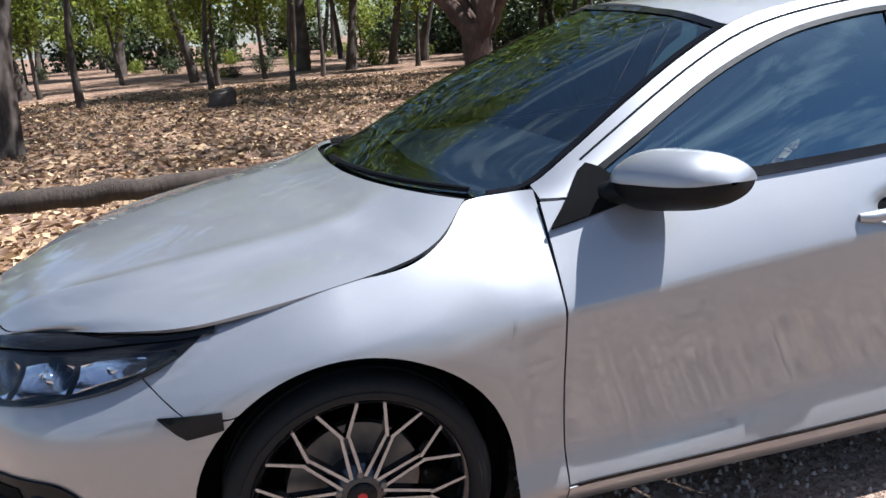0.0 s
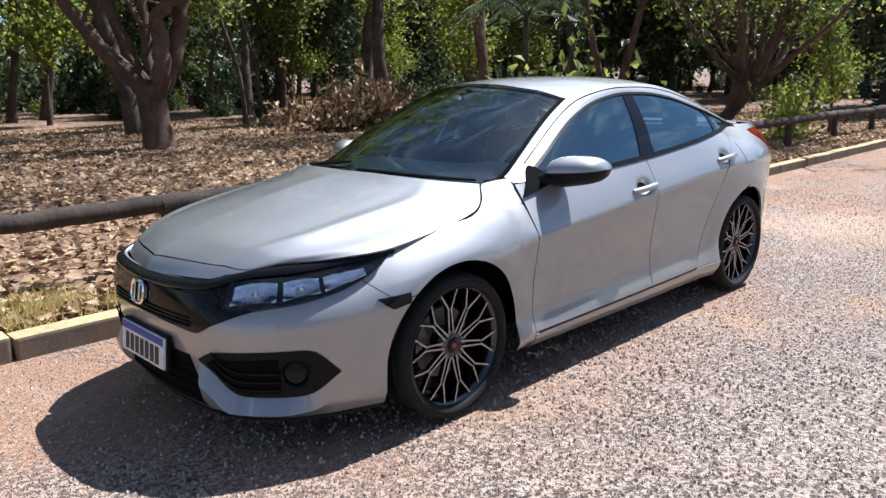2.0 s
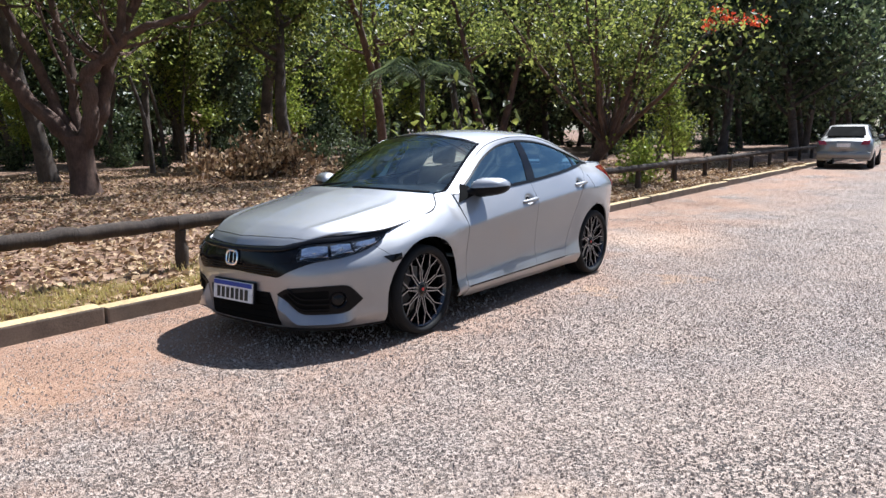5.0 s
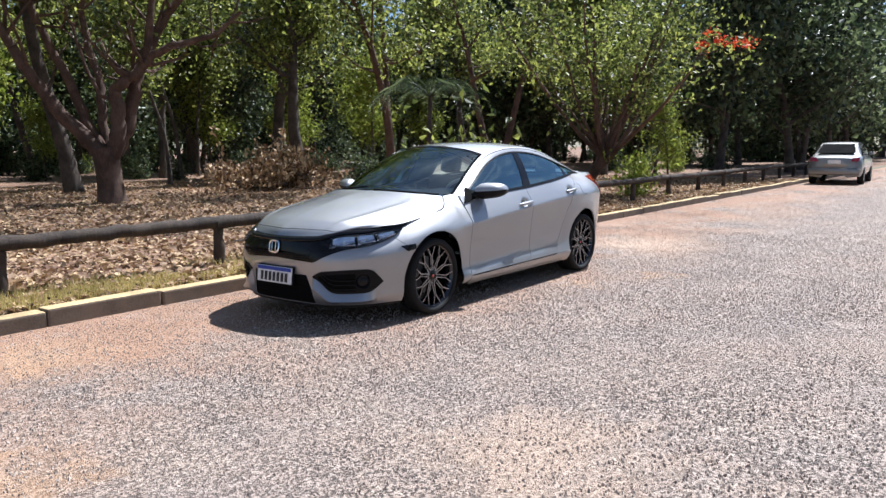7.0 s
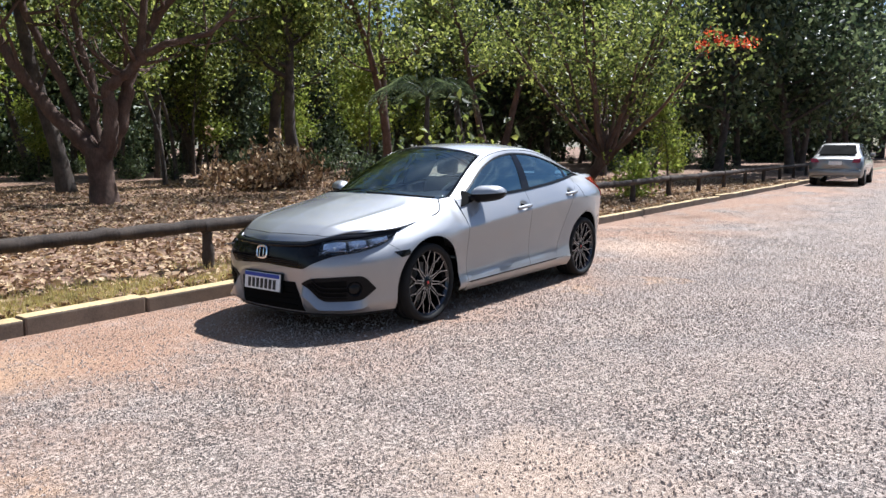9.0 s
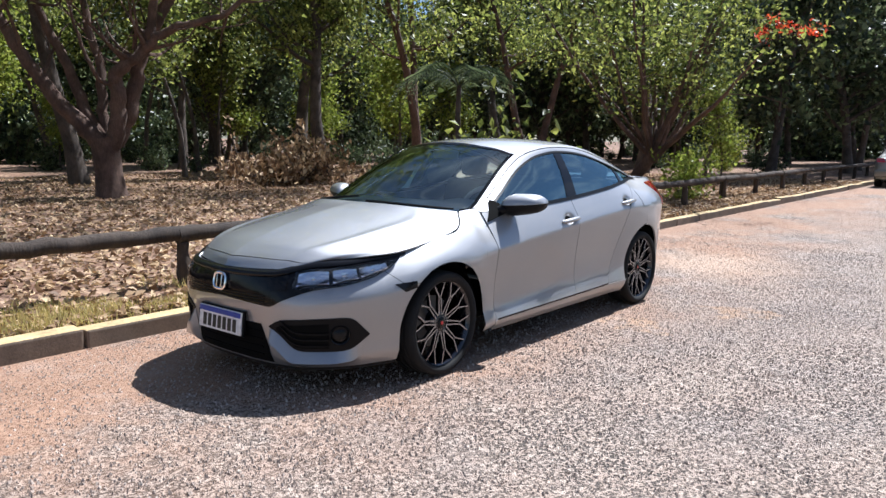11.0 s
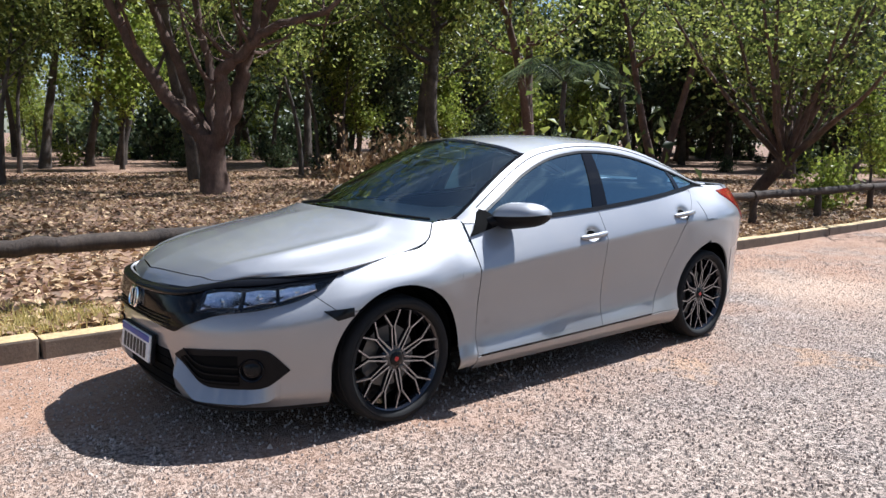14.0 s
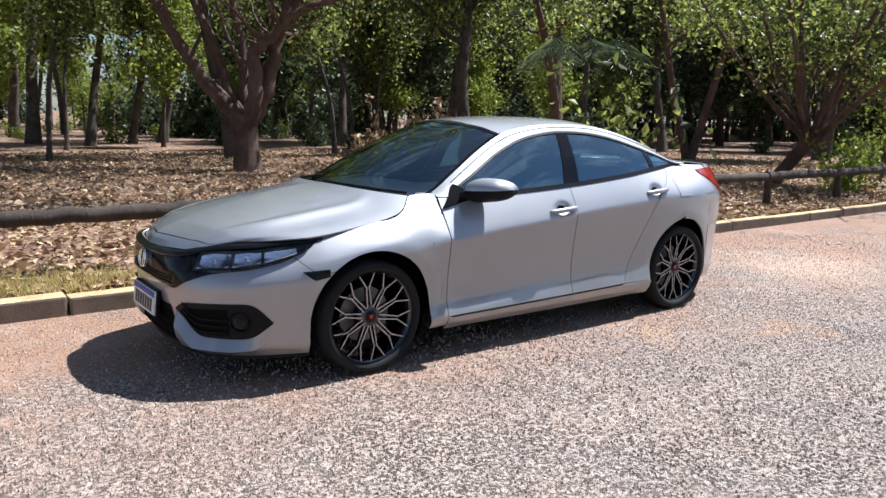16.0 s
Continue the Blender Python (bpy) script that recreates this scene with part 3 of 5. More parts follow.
def hood(s, r):
    C = lambda t: np.array((C_hood(t)[0], 0, C_hood(t)[1]))
    p = coons(hood_front, hood_rear, C, lambda t: np.array(E_hood(t)), s, r)
    p[2] += 0.030 * math.sin(math.pi * min(r, 1)) * min(1, s * 5) * (1 - 0.35 * s) * (1 - 0.7 * s**3)
    ridge = 0.58 + 0.16 * s
    p[2] += 0.014 * math.exp(-(((r - ridge) / 0.045) ** 2)) * min(1, s * 3) * (1 - s**4) - 0.006 * (1 - s**4) * math.exp(-(((r - ridge - 0.13) / 0.09) ** 2))
    return p


def mirrored(f, ns, nr, s0=0.0, s1=1.0):
    rows = []
    for s in np.linspace(s0, s1, ns):
        half = [f(s, r) for r in np.linspace(0, 1, nr)]
        rows.append([(p[0], -p[1], p[2]) for p in half[:0:-1]] + [tuple(p) for p in half])
    return rows


nose = smooth(part("nose_panel", sheet(mirrored(hood, 8, 30, 0.0, 0.075), 0.008), SILVER, car))
bonnet = smooth(part("bonnet", sheet(mirrored(hood, 50, 40, 0.082, 0.995), 0.01), SILVER, car))

# greenhouse: belt, roof rail, and centre line, as functions of x
belt = lambda x: np.array(skin(at_x(x), RIM(at_x(x)) - 0.002))
rail = spline([(0.46, -0.672, 0.952), (0.52, -0.668, 0.972), (0.60, -0.652, 1.018), (0.80, -0.612, 1.14), (1.0, -0.575, 1.25), (1.15, -0.56, 1.318), (1.35, -0.56, 1.357), (1.6, -0.56, 1.375), (1.85, -0.558, 1.372), (2.1, -0.56, 1.345), (2.4, -0.57, 1.275), (2.65, -0.59, 1.19), (2.88, -0.615, 1.105), (3.0, -0.625, 1.085)])
wtop = spline([(0.60, 0.975), (0.75, 1.055), (0.90, 1.135), (1.05, 1.21), (1.25, 1.285), (1.45, 1.322), (1.62, 1.335), (1.85, 1.328), (2.1, 1.295), (2.35, 1.235), (2.6, 1.165), (2.80, 1.105), (2.88, 1.088)])


def pane(x, z, out=0.0, s=-1):
    """A point of the side glass plane."""
    b, r = belt(x), np.array((x, *rail(x)))
    t = (z - b[2]) / max(0.02, r[2] - b[2])
    y = b[1] + (r[1] - b[1]) * t - 0.022 * min(1, max(0, (x - 0.5) / 0.3)) * math.sin(math.pi * max(0, min(1, t)))
    return (x, (y - out) * -s, z)


def side_panel(x0, x1, low, high, n, m, out, s, thick, lean0=0.0, lean1=0.0):
    rows = []
    for k in range(n + 1):
        row = []
        for j in range(m + 1):
            v = j / m
            x = (x0 + lean0 * v) + (x1 + lean1 * v - x0 - lean0 * v) * k / n
            lo, hi = low(x), high(x)
            row.append(pane(x, lo + (hi - lo) * v, out, s))
        rows.append(row)
    return sheet(rows, thick)


B = lambda x: float(belt(x)[2]) + 0.012
T = lambda x: max(wtop(x), B(x) + 0.003)
Rl = lambda x: float(rail(x)[1])
for s in (-1, 1):
    side = smooth(part("front_window", side_panel(0.66, 1.49, B, T, 30, 10, 0.0, s, 0, 0.0, 0.095), TINT, car, "dark tinted front side window"))
    part("pillar", side_panel(1.492, 1.63, B, T, 4, 10, 0.004, s, 0.006, 0.098, 0.055), GLOSSBLACK, car, "gloss black centre pillar")
    smooth(part("rear_window", side_panel(1.633, 2.42, B, T, 30, 10, 0.0, s, 0, 0.058, 0.0), TINT, car, "dark tinted rear side window"))
    part("pillar", side_panel(2.422, 2.475, B, T, 3, 8, 0.005, s, 0.006), GLOSSBLACK, car)
    smooth(part("quarter_window", side_panel(2.477, 2.86, B, T, 12, 6, 0.0, s, 0), TINT, car))
    bm = tube(bmesh.new(), [pane(x, T(x) + (Rl(x) - T(x)) * 0.62, 0.0095, s) for x in np.linspace(0.64, 2.8, 60)], 0.0035, 5)
    smooth(part("drip_moulding", bm, PLASTIC, car))
    # black belt moulding and the silver frame above the windows
    smooth(part("belt_moulding", side_panel(0.62, 2.9, lambda x: B(x) - 0.016, lambda x: B(x) + 0.006, 50, 2, 0.008, s, 0.01), PLASTIC, car, "black belt moulding"))
    foot = lambda x: T(x) - 0.008 if x > 0.66 else min(T(x) - 0.008, max(0.885 + (x - 0.515), B(x) - 0.004))
    rows = [[pane(x, foot(x) + (Rl(x) + 0.004 - foot(x)) * v, 0.006 + 0.004 * math.sin(math.pi * v), s) for v in np.linspace(0, 1, 7)] for x in list(np.linspace(0.512, 2.95, 82))]
    smooth(part("roof_rail", sheet(rows, 0.012), SILVER, car), 60)
    rows = [[pane(x, T(x) - 0.014 + 0.013 * v, 0.009, s) for v in (0, 0.5, 1)] for x in np.linspace(0.66, 2.88, 70)]
    smooth(part("window_seal", sheet(rows, 0.006), PLASTIC, car))

head = spline([(0, 1.02, 1.392), (0.5, 1.06, 1.372), (0.8, 1.09, 1.348), (1, 1.13, 1.312)])


side_line = spline([(0, 0.41, -0.648, 0.954), (0.1, 0.48, -0.65, 0.956), (0.19, 0.545, -0.645, 0.978), (0.27, 0.60, -0.642, 1.014), (0.52, 0.80, -0.605, 1.138), (0.8, 1.0, -0.568, 1.25), (1, 1.13, -0.556, 1.310)])


def screen_side(t):
    """The windscreen's outer edge, from the cowl round its lower corner and up the pillar."""
    return np.array(side_line(t))


def screen(s, r):
    F = lambda q: hood_rear(q) * (1 - q**6) + np.array((0.395, -0.648, 0.966)) * q**6 + np.array((0.015, 0, -0.012))
    Rr = lambda q: np.array((head(q)[0], -0.556 * q, head(q)[1]))
    C = lambda t: F(0) * (1 - t) + Rr(0) * t + np.array((-0.02, 0, 0.03)) * math.sin(math.pi * t)
    E = screen_side
    p = coons(F, Rr, C, E, s, r)
    return p


screen_ob = smooth(part("windscreen", sheet(mirrored(screen, 24, 20)), WGLASS, car, "clear raked windscreen"))
band = [[tuple(np.array(p) + np.array((-0.002, 0, 0.003))) for p in row] for row in mirrored(screen, 4, 20, 0.965, 1.0)]
part("screen_band", sheet(band), GLOSSBLACK, car)
for s in (-1, 1):
    bm = bmesh.new()
    E = [screen_side(t) for t in np.linspace(0.0, 0.98, 30)]
    tube(bm, [(p[0] - 0.004, p[1] * -s * 0.99, p[2] + 0.004) for p in E], 0.012, 6)
    smooth(part("screen_seal", bm, GLOSSBLACK, car))
roof_mid = spline([(1.02, 1.392), (1.3, 1.415), (1.65, 1.424), (2.0, 1.408), (2.35, 1.352)])


def roof(s, r):
    y = 0.575 * r
    x0 = head(r)[0]
    x1 = 2.30 + 0.1 * r
    x = x0 + (x1 - x0) * s
    ra = rail(x)
    xm = 1.02 + (2.35 - 1.02) * s
    k = 1 - abs(r) ** 2.4
    return np.array((x, ra[0] * r, ra[1] + (roof_mid(xm) - ra[1]) * k + 0.004))


smooth(part("roof", sheet(mirrored(roof, 30, 18), 0.012), SILVER, car))


def rear_screen(s, r):
    x = 2.35 + (2.98 - 2.35) * s + 0.05 * r * (1 - s)
    ra = rail(min(x, 3.0))
    zc = 1.352 + (1.09 - 1.352) * s + 0.02 * math.sin(math.pi * s)
    return np.array((x, ra[0] * r, ra[1] + (zc - ra[1]) * (1 - r**2.4)))


smooth(part("rear_screen", sheet(mirrored(rear_screen, 12, 12)), TINT, car))


def deck(s, r):
    x = 2.98 + 0.60 * s
    u = at_x(min(x, 3.3)) if s < 0.6 else at_x(3.3)
    w = np.interp(x, (2.98, 3.3, 3.58), (0.60, 0.56, 0.42))
    return np.array((x, -w * r, 1.062 - 0.015 * s - 0.015 * r * r))


smooth(part("boot_lid", sheet(mirrored(deck, 8, 8), 0.02), SILVER, car))

# ---- the sedan's face ----
grille_low = spline([(0, 0.525), (at_y(0.30), 0.510), (at_y(0.37), 0.506), (at_y(0.45), 0.545), (at_y(0.56), 0.592), (at_x(-0.65), 0.632), (at_x(-0.47), 0.676), (at_x(-0.37), 0.722), (at_x(-0.285), 0.782)])
lamp_in = at_y(0.50)
for s in (-1, 1):
    us = list(np.linspace(0, at_x(-0.285), 70))
    smooth(part("grille_surround", flank(us, lambda u: min(grille_low(u), RIM(u) - 0.002), lambda u: RIM(u) + 0.001, 12, 0.006, s, 0.02), GLOSSBLACK, car, "gloss black grille surround"))
    us = list(np.linspace(0, at_x(-0.285), 70))
    brow = []
    for u in us:
        k = 1 - 0.55 * u / us[-1]
        brow.append([skin(u, RIM(u) - dz * k, o * k, s) for dz, o in ((0.002, 0.004), (0.006, 0.024), (0.014, 0.034), (0.028, 0.034), (0.040, 0.026), (0.046, 0.006))])
    smooth(part("grille_brow", sheet(brow, 0.008), GLOSSBLACK, car, "gloss black brow over grille and headlamps"), 60)
    us = list(np.linspace(0, at_y(0.47), 24))
    smooth(part("grille_bar", flank(us, lambda u: 0.578 + 0.03 * (u / us[-1]) ** 2, lambda u: 0.664 - 0.012 * (u / us[-1]) ** 2, 8, 0.022, s, 0.02), GLOSSBLACK, car))
    for k in range(3):
        z0 = 0.527 + 0.016 * k
        smooth(part("grille_slat", flank(list(np.linspace(0, at_y(0.34), 14)), lambda u: z0, lambda u: z0 + 0.006, 2, 0.014, s, 0.008), PLASTIC, car))
    # headlamp: dark tray, three bright cells and a clear cover
    lo = lambda u: grille_low(u) + 0.014 + 0.03 * max(0, 1 - (u - lamp_in) / 0.12)
    hi = lambda u: RIM(u) - 0.038
    us = list(np.linspace(lamp_in, at_x(-0.37), 34))
    lamp = smooth(part("headlamp", flank(us, lo, lambda u: max(hi(u), lo(u) + 0.002), 10, 0.008, s, 0.01), PLASTIC, car, "clear headlamp with chrome reflectors"))
    for a, b, tilt in ((0.04, 0.33, 0.0), (0.37, 0.6, 0.3), (0.63, 0.9, 0.5)):
        ua, ub = us[0] + (us[-1] - us[0]) * a, us[0] + (us[-1] - us[0]) * b
        cell = list(np.linspace(ua, ub, 9))
        rows = []
        for i, u in enumerate(cell):
            row = []
            for j in range(7):
                v = 0.12 + 0.72 * j / 6 + 0.06 * math.sin(i / 8 * math.pi)
                z = lo(u) + (hi(u) - lo(u)) * v
                dish = 0.010 * (((i - 4) / 4) ** 2 + ((j - 3) / 3) ** 2) + 0.002 * math.sin(i * 1.9) * math.sin(j * 2.3)
                row.append(skin(u, z, 0.0105 + dish, s))
            rows.append(row)
        smooth(part("reflector", sheet(rows, 0.004), REFLECTOR, lamp, "chrome reflector"), 60)
        um = (ua + ub) / 2
        c = skin(um, lo(um) + (hi(um) - lo(um)) * 0.5, 0.013, s)
        way = (skin(um, 0.68, 0.05, s) - skin(um, 0.68, 0.0, s)).normalized()
        bm = lathe(bmesh.new(), [(0.019, 0.0), (0.019, -0.006), (0.016, -0.008), (0.013, -0.003), (0.006, -0.007), (0.0005, -0.008)] if tilt == 0.3 else [(0.011, 0.0), (0.011, -0.005), (0.005, -0.008), (0.0005, -0.008)], 20)
        bm.transform(Matrix.Translation(c) @ Vector((0, -1, 0)).rotation_difference(way).to_matrix().to_4x4())
        smooth(part("projector", bm, CHROME, lamp), 50)
    smooth(part("lamp_cover", flank(us, lambda u: lo(u) - 0.004, lambda u: max(hi(u), lo(u) + 0.002) + 0.004, 8, 0.026, s, 0.015), LENS, lamp, "clear lamp cover"))
    # small side marker ahead of the wheel arch
    mk = [at_x(x) for x in (-0.408, -0.39, -0.37, -0.35, -0.33, -0.30, -0.272)]
    smooth(part("side_marker", flank(mk, lambda u: np.interp(outline(u)[0], (-0.408, -0.352, -0.272), (0.611, 0.566, 0.582)), lambda u: 0.614 + 0.06 * (outline(u)[0] + 0.408), 4, 0.005, s, 0.006), GLOSSBLACK, car, "smoked side marker lamp"))
    # fog lamp recess
    fo = list(np.linspace(at_y(0.36), at_x(-0.557), 36))
    f_hi = spline([(fo[0], 0.396), (at_y(0.42), 0.428), (at_y(0.55), 0.445), (at_x(-0.70), 0.452), (at_x(-0.655), 0.445), (fo[-1], 0.350)])
    f_lo = spline([(fo[0], 0.390), (at_y(0.42), 0.352), (at_y(0.50), 0.276), (at_y(0.56), 0.262), (at_x(-0.72), 0.262), (at_x(-0.66), 0.27), (fo[-1], 0.346)])
    fog = smooth(part("fog_lamp_bezel", flank(fo, f_lo, f_hi, 10, 0.006, s, 0.01), PLASTIC, car, "black plastic fog lamp bezel"))
    inn = fo[3:22]
    smooth(part("fog_intake", flank(inn, lambda u: f_lo(u) + 0.018, lambda u: f_hi(u) - 0.03, 6, 0.009, s, 0.004), LINER, fog))
    for k in range(3):
        smooth(part("intake_slat", flank(inn[2:], lambda u: f_lo(u) + 0.03 + k * 0.035, lambda u: f_lo(u) + 0.037 + k * 0.035, 2, 0.018, s, 0.008), PLASTIC, fog))
    uc = at_x(-0.71)
    c = skin(uc, 0.357, 0.0, s)
    way = (skin(uc, 0.357, 0.05, s) - c).normalized()
    turn = Vector((0, -1, 0)).rotation_difference(way).to_matrix().to_4x4()
    for nm, prof, m in (("fog_ring", [(0.056, 0.0), (0.058, -0.012), (0.053, -0.018), (0.044, -0.010), (0.042, 0.005)], GLOSSBLACK), ("fog_lens", [(0.042, -0.005), (0.03, -0.012), (0.012, -0.016), (0.001, -0.0165)], GLOSSBLACK)):
        bm = lathe(bmesh.new(), prof, 28)
        bm.transform(Matrix.Translation(c) @ turn)
        smooth(part(nm, bm, m, fog), 50)
    # silver blade under the fog lamp
    bl_us = [u for u in np.linspace(at_y(0.362), at_x(-0.60), 36)]
    rows = []
    for u in bl_us:
        top = f_lo(min(max(u, fo[0]), fo[-1])) - 0.004
        k = min(1, (u - bl_us[0]) / 0.02, (bl_us[-1] - u) / 0.16)
        rows.append([skin(u, z, o, s) for z, o in ((top + 0.006, 0.003), (max(0.205, top - 0.065), 0.004 + 0.052 * k), (max(0.2, top - 0.5 * (top - 0.19) - 0.03), 0.004 + 0.046 * k), (0.195, 0.004 + 0.024 * k), (0.168, 0.004 + 0.004 * k))])
    smooth(part("bumper_blade", sheet(rows, 0.006), SILVER, car, "silver blade below the fog lamp"), 30)
    # lower intake between the corner blades, its shadow painted as near-black sheet and slats
    us = list(np.linspace(0, at_y(0.355), 20))
    lw = smooth(part("lower_intake", flank(us, lambda u: 0.175, lambda u: 0.40 - 0.20 * max(0, (u - at_y(0.30)) / 0.055), 10, 0.005, s, 0.012), LINER, car))
    for k in range(4):
        z0 = 0.215 + 0.045 * k
        smooth(part("intake_slat", flank(list(np.linspace(0, at_y(0.30), 12)), lambda u: z0, lambda u: z0 + 0.01, 2, 0.012, s, 0.006), LINER, lw))
    # under-lip
    us = list(np.linspace(0, at_x(-0.375), 40))
    smooth(part("bumper_lip", flank(us, lambda u: 0.148, lambda u: 0.172, 3, -0.004, s, 0.01), PLASTIC, car))

# number plate with its writing as bars, and a plain emblem
plate = part("number_plate", block(bmesh.new(), -0.012, 0.0, -0.20, 0.20, -0.065, 0.065, 0.004), WHITE, car, "white number plate with a blue band")
plate.matrix_basis = pose(-0.975, 0.01, 0.385, 0, 6, 0)
part("plate_holder", block(bmesh.new(), 0.0, 0.02, -0.208, 0.208, -0.073, 0.073, 0.004), PLASTIC, plate)
part("blue_band", block(bmesh.new(), -0.0145, -0.011, -0.196, 0.196, 0.032, 0.061, 0.001), BLUE, plate)
for k in range(7):
    y = 0.142 - k * 0.0475
    part("bar", block(bmesh.new(), -0.0145, -0.011, y - 0.016, y + 0.016, -0.052, 0.02, 0.001), INK, plate)
bm = bmesh.new()
ring = lambda r, h, d: [(-d, r * 1.0 * math.copysign(abs(math.cos(q)) ** 0.6, math.cos(q)), h * math.copysign(abs(math.sin(q)) ** 0.6, math.sin(q))) for q in np.linspace(0, 2 * math.pi, 32, endpoint=False)]
bm = sheet([ring(0.062, 0.052, 0.0), ring(0.062, 0.052, 0.010), ring(0.054, 0.045, 0.014), ring(0.047, 0.038, 0.010), ring(0.046, 0.037, 0.002)], 0, True)
emblem = smooth(part("emblem", bm, CHROME, car, "plain chrome emblem"))
emblem.matrix_basis = pose(-0.976, 0.0, 0.612, 0, 10, 0)
smooth(part("emblem_bar", block(bmesh.new(), -0.014, 0.0, -0.026, -0.016, -0.036, 0.036, 0.003), CHROME, emblem))
smooth(part("emblem_bar", block(bmesh.new(), -0.014, 0.0, 0.016, 0.026, -0.036, 0.036, 0.003), CHROME, emblem))

# ---- door mirrors ----
for s in (-1, 1):
    rows_top, rows_low = [], []
    for k in range(17):
        v = k / 16
        y = 0.768 + 0.245 * v
        full = max(0.0004, (1 - (2 * abs(v - 0.5)) ** 3.2)) ** 0.5
        x0 = 0.73 + 0.11 * v
        wx, top, low = 0.098 * full ** 0.6 + 0.001, 0.074 * full * (1 - 0.16 * v), 0.088 * full ** 0.6 * (1 - 0.32 * v)
        zc = 0.988 + 0.012 * v
        rows_top.append([(x0 - wx * math.cos(q), s * y, zc + top * math.sin(q)) for q in np.linspace(-0.05, math.pi + 0.05, 14)])
        rows_low.append([(x0 - (wx - 0.003) * math.cos(q), s * y * 0.999, zc - low * math.sin(q)) for q in np.linspace(0, math.pi, 14)])
    mirror = smooth(part("door_mirror", sheet(rows_top), SILVER, car, "silver door mirror with a black lower half"), 60)
    smooth(part("mirror_base", sheet(rows_low), PLASTIC, mirror), 60)
    arm = tube(bmesh.new(), [(0.665, s * 0.745, 0.945), (0.69, s * 0.79, 0.958), (0.72, s * 0.83, 0.965)], [0.034, 0.03, 0.034], 10)
    smooth(part("mirror_arm", arm, PLASTIC, mirror))
    tri = []
    for x in np.linspace(0.515, 0.80, 12):
        v = (x - 0.515) / 0.285
        lo = 0.893 + 0.062 * v
        hi = max(lo + 0.004, min(0.90 + 1.0 * (x - 0.515), 1.02 if x < 0.66 else 1.02 - (x - 0.66) * 0.9))
        tri.append([Vector(skin(at_x(max(x, 0.508)), z, 0.017, s)) if z < RIM(at_x(max(x, 0.508))) else Vector(pane(x, z, 0.017, s)) for z in np.linspace(lo, hi, 6)])
    smooth(part("mirror_sail", sheet(tri, 0.012), LINER, car, "black mirror sail"), 60)

# ---- cowl and wipers ----
cowl = [[tuple(np.array(hood_rear(r)) * (1, sg, 1) + np.array((-0.004 + 0.075 * v * (1 - 0.6 * r**4), 0, -0.014 + 0.004 * v - 0.006 * (1 - v)))) for v in np.linspace(0, 1, 4)] for sg, r in [(-1, q) for q in np.linspace(1, 0.05, 16)] + [(1, q) for q in np.linspace(0, 1, 17)]]
smooth(part("cowl", sheet(cowl), PLASTIC, car, "black plastic cowl"), 80)
def screen_at(sv, y):
    """A point just over the windscreen, sv up it and y to the side."""
    r = min(1, abs(y) / 0.62)
    p = screen(sv, r)
    return Vector((p[0] - 0.012, math.copysign(abs(p[1]), y) if y else 0.0, p[2] + 0.012))


for y0, y1, s1 in ((-0.08, -0.55, 0.055), (0.52, 0.03, 0.075)):
    pts = [screen_at(0.015 + (s1 - 0.015) * v, y0 + (y1 - y0) * v) for v in np.linspace(0, 1, 10)]
    bm = tube(bmesh.new(), pts, [0.011, 0.010, 0.009, 0.008, 0.008, 0.007, 0.007, 0.006, 0.006, 0.005], 6)
    wiper = smooth(part("wiper", bm, PLASTIC, car))
    bm = tube(bmesh.new(), [p + Vector((-0.002, 0.0, -0.006)) for p in pts[3:]], 0.004, 5)
    part("wiper_blade", bm, RUBBER, wiper)

# ---- cabin ----
dash = []
for k in range(13):
    y = -0.62 + 1.24 * k / 12
    lift = 0.03 * math.exp(-(((y + 0.36) / 0.16) ** 2))
    dash.append([(0.36 + 0.06 * abs(y), y, 0.955), (0.55, y, 0.965 + lift * 0.3), (0.80, y, 0.972 + lift), (0.90, y, 0.955 + lift), (0.95, y, 0.90), (0.93, y, 0.70), (0.85, y, 0.50)])
smooth(part("dashboard", sheet(dash), CABIN, car), 50)
def seat(x, y, w, wide=False):
    bm = block(bmesh.new(), x, x + 0.52, y - w, y + w, 0.42, 0.56, 0.05)
    base = smooth(part("seat", bm, SEATCLOTH, car), 60)
    bm = block(bmesh.new(), -0.07, 0.07, -w * 0.95, w * 0.95, 0.0, 0.60, 0.05)
    bm.transform(Matrix.Translation((x + 0.52, y, 0.50)) @ Matrix.Rotation(radians(18), 4, "Y"))
    smooth(part("backrest", bm, SEATCLOTH, base), 60)
    for yy in ((y,) if not wide else (y - w * 0.62, y + w * 0.62)):
        bm = block(bmesh.new(), -0.05, 0.05, -0.12, 0.12, 0.0, 0.17, 0.045)
        bm.transform(Matrix.Translation((x + 0.72, yy, 1.10 if not wide else 1.06)) @ Matrix.Rotation(radians(12), 4, "Y"))
        smooth(part("headrest", bm, SEATCLOTH, base), 60)


seat(1.15, -0.37, 0.25)
seat(1.15, 0.37, 0.25)
seat(1.98, 0.0, 0.58, True)
bm = bmesh.new()
pts = [(0.98 + 0.08 * math.sin(q), -0.37 + 0.18 * math.cos(q), 0.90 + 0.165 * math.sin(q)) for q in np.linspace(0, 2 * math.pi, 25)]
smooth(part("steering_wheel", tube(bm, pts, 0.016, 8, False), CABIN, car), 80)
bm = block(bmesh.new(), 1.02, 1.05, -0.12, 0.12, 1.27, 1.335, 0.015)
smooth(part("rear_view_mirror", bm, CABIN, car))
smooth(part("floor_pan", block(bmesh.new(), -0.5, 3.3, -0.58, 0.58, 0.19, 0.23, 0.01), LINER, car))
